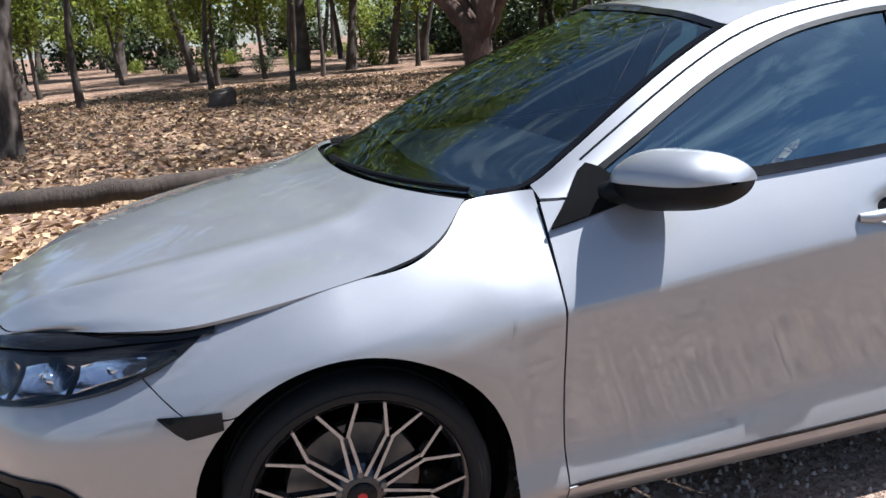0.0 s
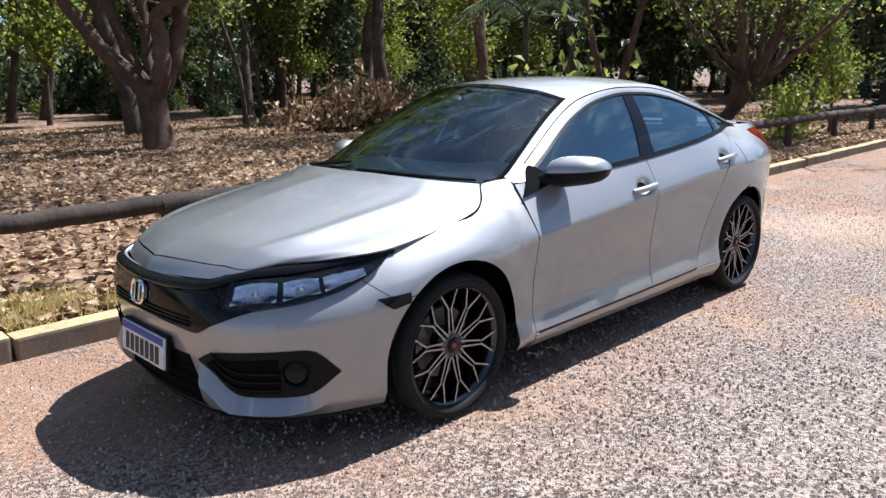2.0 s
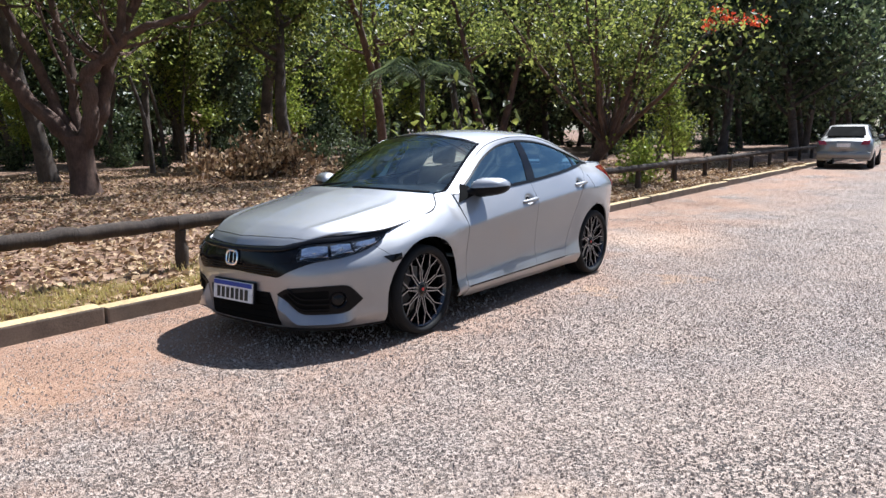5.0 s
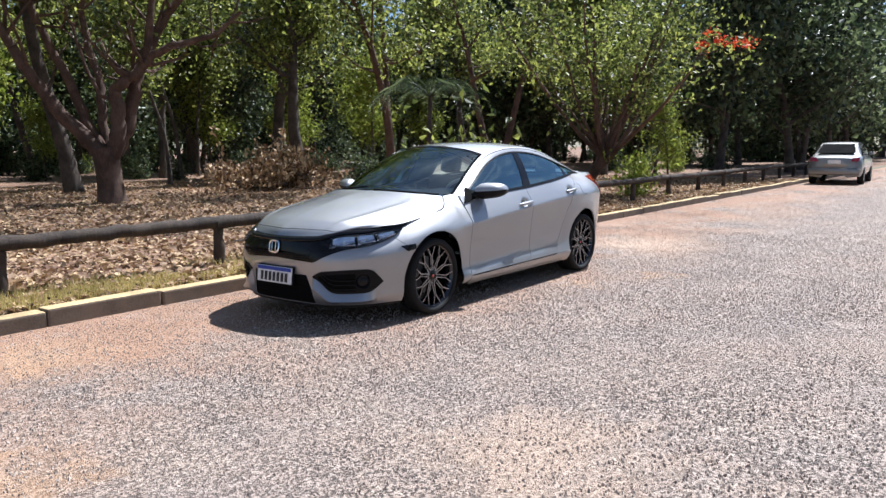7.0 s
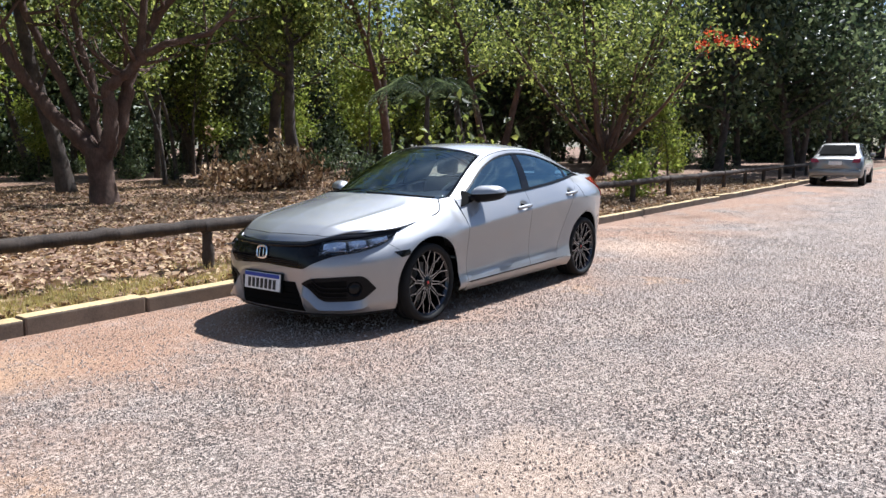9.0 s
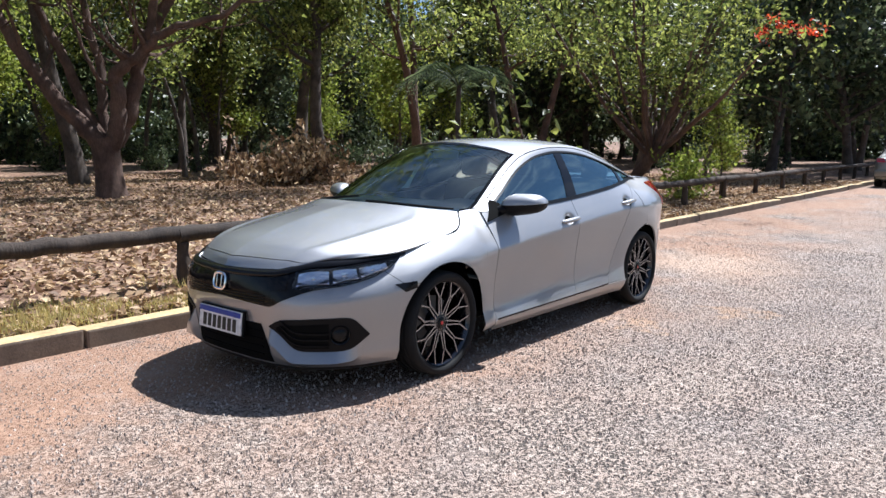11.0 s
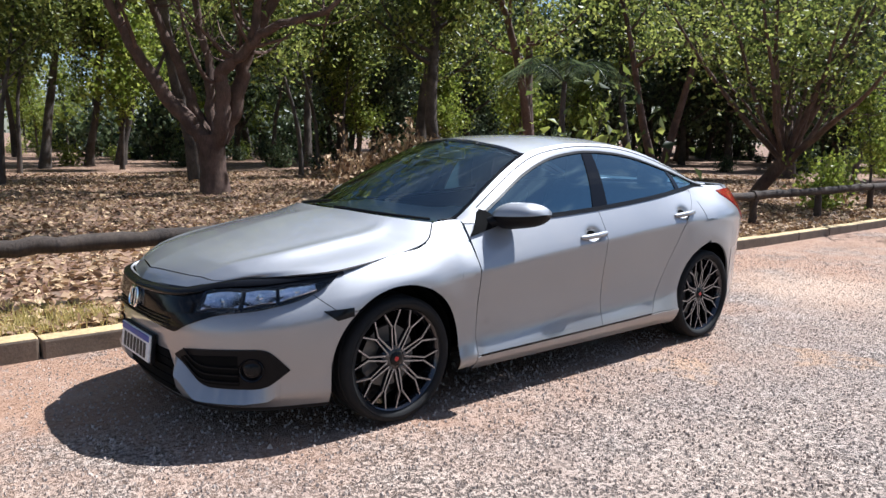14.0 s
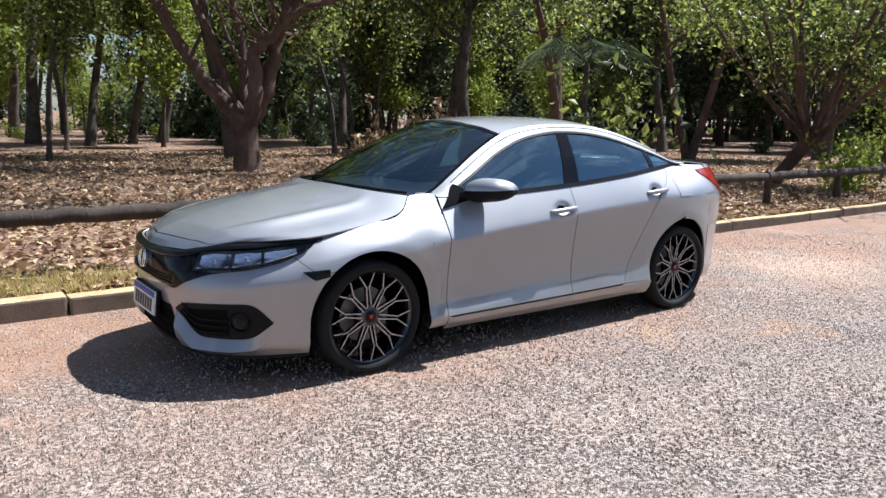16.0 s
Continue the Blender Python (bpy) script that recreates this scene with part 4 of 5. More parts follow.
smooth(part("bulkhead", block(bmesh.new(), 0.35, 0.40, -0.70, 0.70, 0.22, 0.94, 0.01), LINER, car))
smooth(part("headliner", sheet([[tuple(np.array(p) - (0, 0, 0.02)) for p in row] for row in mirrored(roof, 12, 8)]), CABIN, car))


# ---- wheels ----
def wheel_parts(parent_car):
    """One wheel standing at the origin, its outer face towards -y."""
    bm = lathe(bmesh.new(), [(0.252, 0.09), (0.246, 0.06), (0.235, -0.02), (0.238, -0.07), (0.249, -0.088), (0.256, -0.094), (0.262, -0.090), (0.260, -0.080)], 64)
    w = smooth(part("wheel", bm, RIMDARK, parent_car, "graphite alloy wheel with forked spokes"), 50)
    bm = lathe(bmesh.new(), [(0.252, 0.10), (0.262, 0.108), (0.29, 0.112), (0.308, 0.104), (0.3165, 0.085), (0.3175, 0.05), (0.312, 0.047), (0.312, 0.040), (0.3177, 0.037), (0.3177, 0.004), (0.312, 0.001), (0.312, -0.006), (0.3177, -0.009), (0.3175, -0.042), (0.312, -0.045), (0.312, -0.052), (0.3165, -0.055), (0.315, -0.088), (0.305, -0.106), (0.295, -0.111), (0.285, -0.110), (0.283, -0.113), (0.270, -0.110), (0.262, -0.102), (0.258, -0.088)], 72)
    smooth(part("tyre", bm, RUBBER, w, "low-profile black tyre"), 35)

    def bar(a0, r0, a1, r1, y0, y1, w0, w1, depth=0.022):
        b = bmesh.new()
        p0, p1 = Vector((r0 * math.cos(a0), y0, r0 * math.sin(a0))), Vector((r1 * math.cos(a1), y1, r1 * math.sin(a1)))
        d = (p1 - p0).normalized()
        sd = d.cross(Vector((0, 1, 0))).normalized()
        rings = []
        for p, wd in ((p0, w0), (p1, w1)):
            rings.append([b.verts.new(p + sd * wd * a + Vector((0, h, 0))) for a, h in ((-1, depth), (-0.95, 0.004), (-0.7, 0), (0.7, 0), (0.95, 0.004), (1, depth))])
        for k in range(6):
            b.faces.new((rings[0][k], rings[0][(k + 1) % 6], rings[1][(k + 1) % 6], rings[1][k]))
        b.faces.new(rings[0][::-1])
        b.faces.new(rings[1])
        return b

    def joined(bms):
        out = bmesh.new()
        for b in bms:
            me = bpy.data.meshes.new("tmp")
            b.to_mesh(me)
            b.free()
            out.from_mesh(me)
            bpy.data.meshes.remove(me)
        return out

    g = math.pi / 10
    first = None
    for k in range(10):
        if first is None:
            spoke = part("spoke", joined([
                bar(-0.24, 0.052, -0.05, 0.172, -0.070, -0.080, 0.006, 0.0052),
                bar(0.24, 0.052, 0.05, 0.172, -0.070, -0.080, 0.006, 0.0052),
                bar(-0.03, 0.165, -g * 0.60, 0.25, -0.081, -0.089, 0.006, 0.005),
                bar(0.03, 0.165, g * 0.60, 0.25, -0.081, -0.089, 0.006, 0.005)]), RIMDARK, w, "forked spoke with a machined face")
            spoke.data.materials.append(RIMCUT)
            for p in spoke.data.polygons:
                if abs(p.normal.y) > 0.9 and p.center.y < -0.06:
                    p.material_index = 1
            first = spoke
        else:
            spoke = new("spoke", first.data)
            spoke.parent = w
        spoke.matrix_basis = Matrix.Rotation(2 * g * k + 0.17, 4, "Y")
    hub = lathe(bmesh.new(), [(0.075, 0.0), (0.075, -0.05), (0.06, -0.066), (0.036, -0.070), (0.034, -0.064)], 32)
    smooth(part("hub", hub, RIMDARK, w))
    cap = lathe(bmesh.new(), [(0.034, -0.060), (0.034, -0.072), (0.028, -0.076), (0.0005, -0.077)], 28)
    smooth(part("centre_cap", cap, GLOSSBLACK, w, "black centre cap with a red mark"))
    mark = lathe(bmesh.new(), [(0.012, -0.0765), (0.011, -0.078), (0.0005, -0.0785)], 20)
    smooth(part("cap_mark", mark, RED, w))
    for k in range(5):
        q = 2 * math.pi * k / 5 + 0.3
        b = lathe(bmesh.new(), [(0.011, -0.05), (0.011, -0.068), (0.008, -0.072), (0.0005, -0.072)], 6)
        bmesh.ops.translate(b, vec=(0.056 * math.cos(q), 0, 0.056 * math.sin(q)), verts=b.verts)
        part("wheel_bolt", b, STEEL, w)
    disc = lathe(bmesh.new(), [(0.07, 0.02), (0.07, 0.0), (0.155, 0.0), (0.157, 0.012), (0.155, 0.024)], 48)
    smooth(part("brake_disc", disc, STEEL, w, "steel brake disc"))
    cal = [[((0.10 + 0.07 * v) * math.cos(q), -0.02, (0.10 + 0.07 * v) * math.sin(q)) for v in (0, 0.3, 0.7, 1)] for q in np.linspace(2.5, 3.5, 10)]
    b = sheet(cal)
    ext = bmesh.ops.extrude_face_region(b, geom=b.faces[:])
    bmesh.ops.translate(b, vec=(0, 0.07, 0), verts=[v for v in ext["geom"] if isinstance(v, bmesh.types.BMVert)])
    part("brake_caliper", b, STEEL, w)
    return w


w0 = wheel_parts(car)
for wx, s in ((0.0, -1), (2.70, -1), (0.0, 1), (2.70, 1)):
    m = pose(wx, 0.752 * s, HUB + 0.001, 0, 0, 0 if s == -1 else 180) @ Matrix.Rotation(0.2 if wx else 0.0, 4, "Y")
    if wx == 0 and s == -1:
        w0.matrix_basis = m
    else:
        copy_thing(w0, m)


# ---- log fence ----
def log(p0, p1, r0, r1, rng, n=14):
    """A crooked round log with cut ends."""
    a, b = Vector(p0), Vector(p1)
    pts, rad = [], []
    for k in range(n + 1):
        v = k / n
        p = a.lerp(b, v)
        w = 0.08 * r0
        pts.append(p + Vector((rng.normal() * w, rng.normal() * w, rng.normal() * w)) * (0.3 if k in (0, n) else 1))
        rad.append((r0 + (r1 - r0) * v) * (1 + 0.07 * rng.normal()))
    return tube(bmesh.new(), pts, rad, 12)


rng = np.random.default_rng(5)
SPAN, FENCE_Y = 2.29, 2.35
posts = [0.22 + SPAN * k for k in range(-5, 16)]
for k, x in enumerate(posts):
    h = 0.50 + rng.uniform(-0.01, 0.02)
    post = smooth(part("fence_post", log((x, FENCE_Y, 0.02), (x + rng.normal() * 0.01, FENCE_Y, h), 0.062, 0.058, rng, 5), LOG), 50)
    tagged(post, "short weathered round wooden fence post", "fence post", "fence posts")
for k, x in enumerate(posts[:-1]):
    rail_log = smooth(part("fence_rail", log((x - 0.06, FENCE_Y, 0.565 + rng.uniform(-0.01, 0.01)), (x + SPAN + 0.05, FENCE_Y, 0.565 + rng.uniform(-0.015, 0.012)), 0.072, 0.064, rng, 16), LOG), 50)
    tagged(rail_log, "weathered crooked log rail resting on short posts", "fence rail", "fence rails")


# ---- trees ----
def limb(bm, start, way, length, r0, rng, sweep=0.25, n=6, up=0.15, sides=5):
    """A crooked tapered limb; returns its points."""
    p, d = Vector(start), Vector(way).normalized()
    pts, rad = [p.copy()], [r0]
    for k in range(n):
        d = (d + Vector(rng.normal(0, sweep, 3)) * 0.6 + Vector((0, 0, up))).normalized()
        p = p + d * (length / n)
        pts.append(p.copy())
        rad.append(max(0.004, r0 * (1 - 0.82 * (k + 1) / n)))
    tube(bm, pts, rad, sides)
    return pts


def tree(name, height_, r, rng, crown_low, crown_wide, count, leaf, size, bark, stems=1, lean=(0, 0), limbs=9, clump=0.4):
    """A tree at the origin: tapered trunk or several stems, limbs, twigs and a crown of small leaves in clumps."""
    base = empty(name)
    bm = bmesh.new()
    spots = []
    for k in range(stems):
        q = 2 * math.pi * (k + rng.uniform(-0.2, 0.2)) / max(stems, 1)
        tilt = 0.42 if stems > 2 else 0.3 if stems > 1 else 0.03
        d = Vector((math.cos(q) * tilt + lean[0], math.sin(q) * tilt + lean[1], 1)).normalized()
        n = 9
        p = Vector((0, 0, -0.15))
        pts, rad = [p.copy()], [r * (1.35 if stems == 1 else 0.95)]
        for i in range(n):
            d = (d + Vector((rng.normal(0, 0.07), rng.normal(0, 0.07), 0.05))).normalized()
            p = p + d * (height_ * 0.85 / n)
            pts.append(p.copy())
            rad.append(r * (0.8 if stems > 1 else 1.0) * (1 - 0.78 * (i + 1) / n))
        tube(bm, pts, rad, 9)
        m = max(3, limbs // stems)
        for j in range(m):
            v = crown_low + (0.97 - crown_low) * (j + rng.uniform(0, 0.8)) / m
            i = min(n - 1, int(v * n))
            at = pts[i].lerp(pts[i + 1], v * n - i)
            a = rng.uniform(0, 2 * math.pi)
            length = crown_wide * rng.uniform(0.6, 1.1) * (1.15 - 0.6 * v)
            lp = limb(bm, at, (math.cos(a), math.sin(a), rng.uniform(0.1, 0.7)), length, max(0.015, rad[i] * 0.5), rng)
            spots += lp[2:]
            for t in range(3):
                tp = limb(bm, lp[2 + t], (rng.normal(), rng.normal(), rng.uniform(-0.2, 0.6)), length * 0.5, max(0.008, rad[i] * 0.16), rng, n=3, sides=3)
                spots += tp[1:]
        spots += pts[-3:]
    trunk = smooth(part("trunk", bm, bark, base), 70)
    S = np.array([tuple(p) for p in spots])
    pick = S[rng.integers(0, len(S), max(8, count // 26))]
    pick = pick + rng.normal(0, clump * 0.6, pick.shape)
    cen = np.repeat(pick, 26, axis=0)
    part("crown", leaves("crown", cen, size, rng, clump), leaf, base)
    return base


def shrub(name, h, wide, rng, count, leaf, size, bark):
    base = empty(name)
    bm = bmesh.new()
    spots = []
    for k in range(9):
        a = rng.uniform(0, 2 * math.pi)
        lp = limb(bm, (0, 0, -0.05), (math.cos(a) * wide, math.sin(a) * wide, h), math.hypot(h, wide) * rng.uniform(0.6, 1.0), 0.018, rng, n=5, sides=4)
        spots += lp[1:]
    smooth(part("branchwork", bm, bark, base), 70)
    S = np.array([tuple(p) for p in spots])
    cen = S[rng.integers(0, len(S), count)]
    part("foliage", leaves("foliage", cen, size, rng, 0.16 * h + 0.05), leaf, base)
    return base


def stand(ob, x, y, turn, size=1.0, label="", category="tree", group=""):
    ob.matrix_basis = pose(x, y, height(x, y) - 0.02 if y > 1.5 else 0.0, 0, 0, turn) @ Matrix.Diagonal((size, size, size, 1))
    return tagged(ob, label, category, group)


def again(ob, x, y, turn, size, label="", group=""):
    c = copy_thing(ob, pose(x, y, height(x, y) - 0.02, 0, 0, turn))
    c.scale = (size, size, size * random.uniform(0.92, 1.12))
    return tagged(c, label, "", group)


# the big fanned tree behind the fence
rng = np.random.default_rng(11)
fan = empty("fanned_tree")
bm = bmesh.new()
tube(bm, [(0.05, 0, -0.2), (0.03, 0, 0.1), (0.0, 0, 0.5), (-0.03, 0, 0.95), (-0.05, 0, 1.3)], [0.44, 0.34, 0.29, 0.30, 0.31], 14)
spots = []
stems = (
    ([(-0.12, 0, 1.15), (-0.55, 0.05, 1.65), (-1.05, 0.1, 2.25), (-1.55, 0.1, 3.0), (-2.05, 0.2, 3.9), (-2.5, 0.2, 5.0)], 0.175),
    ([(-0.05, 0.1, 1.15), (-0.45, 0.3, 1.9), (-0.7, 0.4, 2.7), (-1.1, 0.5, 3.6), (-1.5, 0.5, 4.7), (-1.7, 0.6, 6.0)], 0.13),
    ([(0.0, 0.15, 1.2), (-0.1, 0.35, 2.0), (-0.15, 0.5, 2.9), (-0.35, 0.6, 3.9), (-0.4, 0.7, 5.2), (-0.3, 0.8, 6.3)], 0.11),
    ([(0.08, -0.1, 1.1), (0.25, -0.15, 1.6), (0.30, -0.2, 2.2), (0.22, -0.2, 2.55), (0.45, -0.25, 2.8), (0.75, -0.3, 3.05), (1.0, -0.3, 3.5), (1.1, -0.3, 4.3), (1.3, -0.2, 5.4)], 0.17),
    ([(0.12, 0.1, 1.15), (0.42, 0.15, 1.8), (0.62, 0.2, 2.5), (0.85, 0.25, 3.3), (1.25, 0.3, 4.1), (1.9, 0.4, 5.0)], 0.19),
    ([(0.85, -0.3, 3.2), (1.3, -0.4, 3.55), (1.9, -0.5, 3.75), (2.5, -0.5, 3.95), (3.1, -0.5, 4.5)], 0.10),
    ([(0.3, -0.2, 2.3), (-0.1, -0.3, 2.6), (-0.35, -0.4, 3.2), (-0.6, -0.5, 4.2)], 0.05),
)
for pts, r in stems:
    r *= 1.12
    f = spline([(k, *p) for k, p in enumerate(pts)])
    line = [Vector(f(v)) + Vector(rng.normal(0, 0.02, 3)) for v in np.linspace(0, len(pts) - 1, 4 * len(pts))]
    tube(bm, line, [r * (1 - 0.62 * k / len(line)) for k in range(len(line))], 10)
    for k in range(7):
        i = int(len(line) * rng.uniform(0.45, 0.98))
        tw = limb(bm, line[i], rng.normal(0, 1, 3) + (0, 0, 0.5), rng.uniform(0.8, 2.0), r * 0.28, rng, n=5, sides=5)
        spots += tw[2:]
        for q in range(2):
            spots += limb(bm, tw[2 + q], rng.normal(0, 1, 3) + (0, 0, 0.2), rng.uniform(0.5, 1.1), r * 0.1, rng, n=4, sides=4)[2:]
smooth(part("trunk", bm, REDBARK, fan), 70)
S = np.array([tuple(p) for p in spots])
S = S[S[:, 2] > 4.2]
cen = np.repeat(S[rng.integers(0, len(S), 70)] + (0, 0, 0.7), 26, axis=0)
a, d = rng.uniform(0, 2 * np.pi, 760), 8.0 * np.sqrt(rng.uniform(0, 1, 760))
high = np.repeat(np.stack([d * np.cos(a), d * np.sin(a), rng.uniform(6.3, 9.5, 760) - 0.015 * d * d], 1), 26, axis=0)
part("crown", leaves("crown", np.concatenate([cen, high]), (0.13, 0.27), rng, 0.42), LEAF, fan)
fan.matrix_basis = pose(4.66, 12.5, height(4.66, 12.5), 0, 0, -33)
tagged(fan, "reddish tree with many bare fanned stems and sparse leaves", "tree")

# single trees that stand out
rng = np.random.default_rng(21)
T1 = "slender forest tree with grey-brown bark and green leaves"
trunk_tree = stand(tree("forest_tree", 12, 0.2, rng, 0.42, 4.2, 5000, LEAF, (0.14, 0.3), BARK, limbs=16, clump=0.42), 7.35, 28.4, 10, 1.0, T1, "tree", "forest trees")
thin_tree = stand(tree("forest_tree", 10, 0.09, rng, 0.36, 2.2, 2800, LEAF, (0.12, 0.26), BARK, limbs=12, clump=0.34), -3.7, 17.2, 0, 1.0, "thin young forest tree with a bare lower trunk", "tree", "forest trees")
dark_tree = stand(tree("dense_tree", 11.5, 0.17, rng, 0.17, 3.4, 8000, DARKLEAF, (0.16, 0.36), BARK, limbs=26, clump=0.5), 14.5, 33, 0, 1.0, "dense dark green tree with low foliage", "tree", "dense trees")
fork_tree = stand(tree("forked_tree", 10, 0.2, rng, 0.42, 3.2, 5200, LEAF, (0.10, 0.2), REDBARK, stems=2, limbs=14, clump=0.28), 13.5, 11.3, 40, 1.0, "forked tree with reddish bark and bare limbs", "tree")
big_tree = stand(tree("forest_tree", 12, 0.3, rng, 0.36, 4.2, 9500, LEAF, (0.12, 0.24), BARK, limbs=16, lean=(0.06, 0.0), clump=0.32), 16.6, 20.4, 0, 1.0, "thick dark-barked forest tree", "tree", "forest trees")
lime_tree = stand(tree("young_tree", 6, 0.07, rng, 0.30, 1.7, 2800, LIME, (0.1, 0.21), BARK, limbs=12, clump=0.26), 19.5, 23.0, 0, 1.0, "young tree with bright yellow-green leaves", "tree", "young trees")
bushy = empty("spreading_tree")
bm = bmesh.new()
tube(bm, [(0.0, 0.25, -0.2), (0.02, 0.12, 0.15), (0.05, -0.12, 0.5), (0.1, -0.38, 0.85), (0.12, -0.5, 1.2)], [0.20, 0.15, 0.14, 0.145, 0.15], 10)
spots = []
for k in range(17):
    q = 2 * math.pi * k / 17 + rng.uniform(-0.2, 0.2)
    tilt = rng.uniform(0.25, 0.95)
    main = limb(bm, (0.12 + 0.06 * math.cos(q), -0.5 + 0.06 * math.sin(q), rng.uniform(0.85, 1.2)), (math.cos(q) * tilt, math.sin(q) * tilt, 0.8), rng.uniform(3.0, 5.4), rng.uniform(0.035, 0.085), rng, 0.16, 9, 0.05, 6)
    spots += main[6:]
    for t in range(5):
        tw = limb(bm, main[3 + t], (rng.normal(), rng.normal(), rng.uniform(0.0, 0.7)), rng.uniform(0.8, 1.7), 0.014, rng, 0.3, 4, 0.0, 4)
        spots += tw[2:] if t > 1 else tw[3:]
smooth(part("trunk", bm, REDBARK, bushy), 70)
S = np.array([tuple(p) for p in spots])
S = S[S[:, 2] > 2.5]
cen = np.repeat(S[rng.integers(0, len(S), 250)] + rng.normal(0, 0.2, (250, 3)), 30, axis=0)
part("crown", leaves("crown", cen, (0.07, 0.17), rng, 0.3), LEAF, bushy)
stand(bushy, 13.6, 4.5, 0, 1.0, "many-stemmed spreading tree with drooping small leaves", "tree")
again(trunk_tree, -3.3, 8.7, 70, 1.25, "thick reddish trunk beside the fence", "forest trees")
for x, y, s in ((4.0, 25.7, 0.9), (-1.44, 26.1, 0.85), (6.2, 17.2, 1.15), (17.5, 27.2, 0.95), (24.5, 16.0, 1.0), (11.0, 30.0, 0.9), (13.5, 24.0, 0.95), (-6.5, 24.0, 1.0)):
    again(trunk_tree, x, y, rng.uniform(0, 360), s, T1, "forest trees")
again(fork_tree, 20.2, 11.6, 120, 1.0, "pale forked tree at the edge of the dark wood", "")
again(big_tree, 14.2, 16.2, 100, 0.85, "", "forest trees")
again(big_tree, 25.0, 9.5, 200, 0.9, "", "forest trees")
for x, y, s in ((1.2, 16.7, 0.75), (15.5, 24.5, 0.9), (10.2, 18.5, 0.9), (12.3, 21.0, 0.95), (20.6, 32.0, 1.0), (-5.5, 14.5, 0.9), (-0.8, 20.5, 0.9), (2.6, 22.3, 0.8)):
    again(thin_tree, x, y, rng.uniform(0, 360), s, "", "forest trees")
for x, y, s in ((19.0, 17.0, 1.0), (21.5, 19.5, 1.1), (9.5, 26.0, 0.6), (24.0, 22.0, 1.0)):
    again(lime_tree, x, y, rng.uniform(0, 360), s, "", "young trees")

# the wood behind: thinner and lighter to the left, dense and dark to the right
rng = np.random.default_rng(33)
placed = []
for k in range(2000):
    if len(placed) >= 175:
        break
    x, y = rng.uniform(-26, 75), rng.uniform(9, 62)
    dense = x > 8 + 0.25 * y
    near = 14 + 0.0 * x if x > 20 else 21
    if x > 24:
        near = 4.6
    if y < near or any(math.hypot(x - a, y - b) < (2.3 if dense else 2.9) for a, b in placed) or x < -1.2 * y + 8:
        continue
    placed.append((x, y))
    pick = rng.uniform()
    src = dark_tree if (dense and pick < 0.62) or (x > 26) else trunk_tree if pick < 0.3 else thin_tree if pick < 0.5 else lime_tree
    again(src, x, y, rng.uniform(0, 360), rng.uniform(0.8, 1.25), "", {"dense_tree": "dense trees", "young_tree": "young trees"}.get(src.name.split(".")[0], "forest trees"))
# the row along the road, further on
for k in range(11):
    again(dark_tree, 27 + 5.2 * k + rng.uniform(-1, 1), rng.uniform(3.6, 5.4) if k < 4 else rng.uniform(4.2, 6.6), rng.uniform(0, 360), rng.uniform(0.95, 1.2), "", "dense trees")
# far edge of the wood, and trees where the road bends away
for k in range(34):
    x = -30 + 3.6 * k + rng.uniform(-1, 1)
    again(lime_tree if k < 14 and k % 3 != 0 else trunk_tree if k < 14 else dark_tree, x, 58 + rng.uniform(0, 9) - 0.1 * max(0, x), rng.uniform(0, 360), rng.uniform(1.1, 1.5), "", "forest trees" if k < 14 else "dense trees")
for k in range(12):
    again(dark_tree, 72 + rng.uniform(0, 26), -14 + 2.2 * k, rng.uniform(0, 360), rng.uniform(1.0, 1.3), "", "dense trees")
# woods on the other side of the road and behind the camera
for k in range(16):
    again(dark_tree, -38 + 7.5 * k + rng.uniform(-1, 1), -24 - rng.uniform(0, 6), rng.uniform(0, 360), rng.uniform(0.7, 0.95), "", "dense trees")

# undergrowth
rng = np.random.default_rng(44)
sh1 = stand(shrub("shrub", 1.1, 0.8, rng, 900, DARKLEAF, (0.08, 0.18), BARK), 16.0, 15.0, 0, 1.0, "green undergrowth shrub among the trees", "shrub", "undergrowth shrubs")
sh2 = stand(shrub("shrub", 0.9, 0.7, rng, 800, LIME, (0.08, 0.16), BARK), 21.0, 6.0, 0, 1.0, "pale yellow-green shrub among the trees", "shrub", "undergrowth shrubs")
for k in range(48):
    x, y = rng.uniform(8, 60), 0
    y = rng.uniform(15, 40) if x < 20 else rng.uniform(8.5 if x < 26 else 4.2, 34)
    again(sh1 if rng.uniform() < 0.85 else sh2, x, y, rng.uniform(0, 360), rng.uniform(0.5, 1.1), "", "undergrowth shrubs")
for k in range(22):
    again(sh1 if k % 3 == 0 else sh2, rng.uniform(-16, 12), rng.uniform(26, 46), rng.uniform(0, 360), rng.uniform(0.4, 0.9), "", "undergrowth shrubs")

for k in range(46):
    again(sh2 if rng.uniform() < 0.5 else sh1, rng.uniform(-50, 30), rng.uniform(46, 72), rng.uniform(0, 360), rng.uniform(1.8, 3.4), "", "undergrowth shrubs")

for k in range(34):
    again(sh1, rng.uniform(46, 112), rng.uniform(5, 44), rng.uniform(0, 360), rng.uniform(2.2, 4.0), "", "undergrowth shrubs")

# tall big-leaved plant rising behind the sedan's roof
for k in range(40):
    again(sh1, rng.uniform(9, 60), rng.uniform(34, 54), rng.uniform(0, 360), rng.uniform(2.0, 3.2), "", "undergrowth shrubs")
again(lime_tree, 15.45, 2.95, 40, 0.5, "thin sapling with pale yellow-green leaves behind the fence", "young trees")
again(sh2, 13.4, 3.0, 10, 0.95, "", "undergrowth shrubs")

plant = shrub("broadleaf_plant", 2.3, 0.9, rng, 260, LEAF, (0.14, 0.3), BARK)
stand(plant, 8.8, 5.2, 0, 1.0, "tall plant with long glossy pale green leaves", "plant")

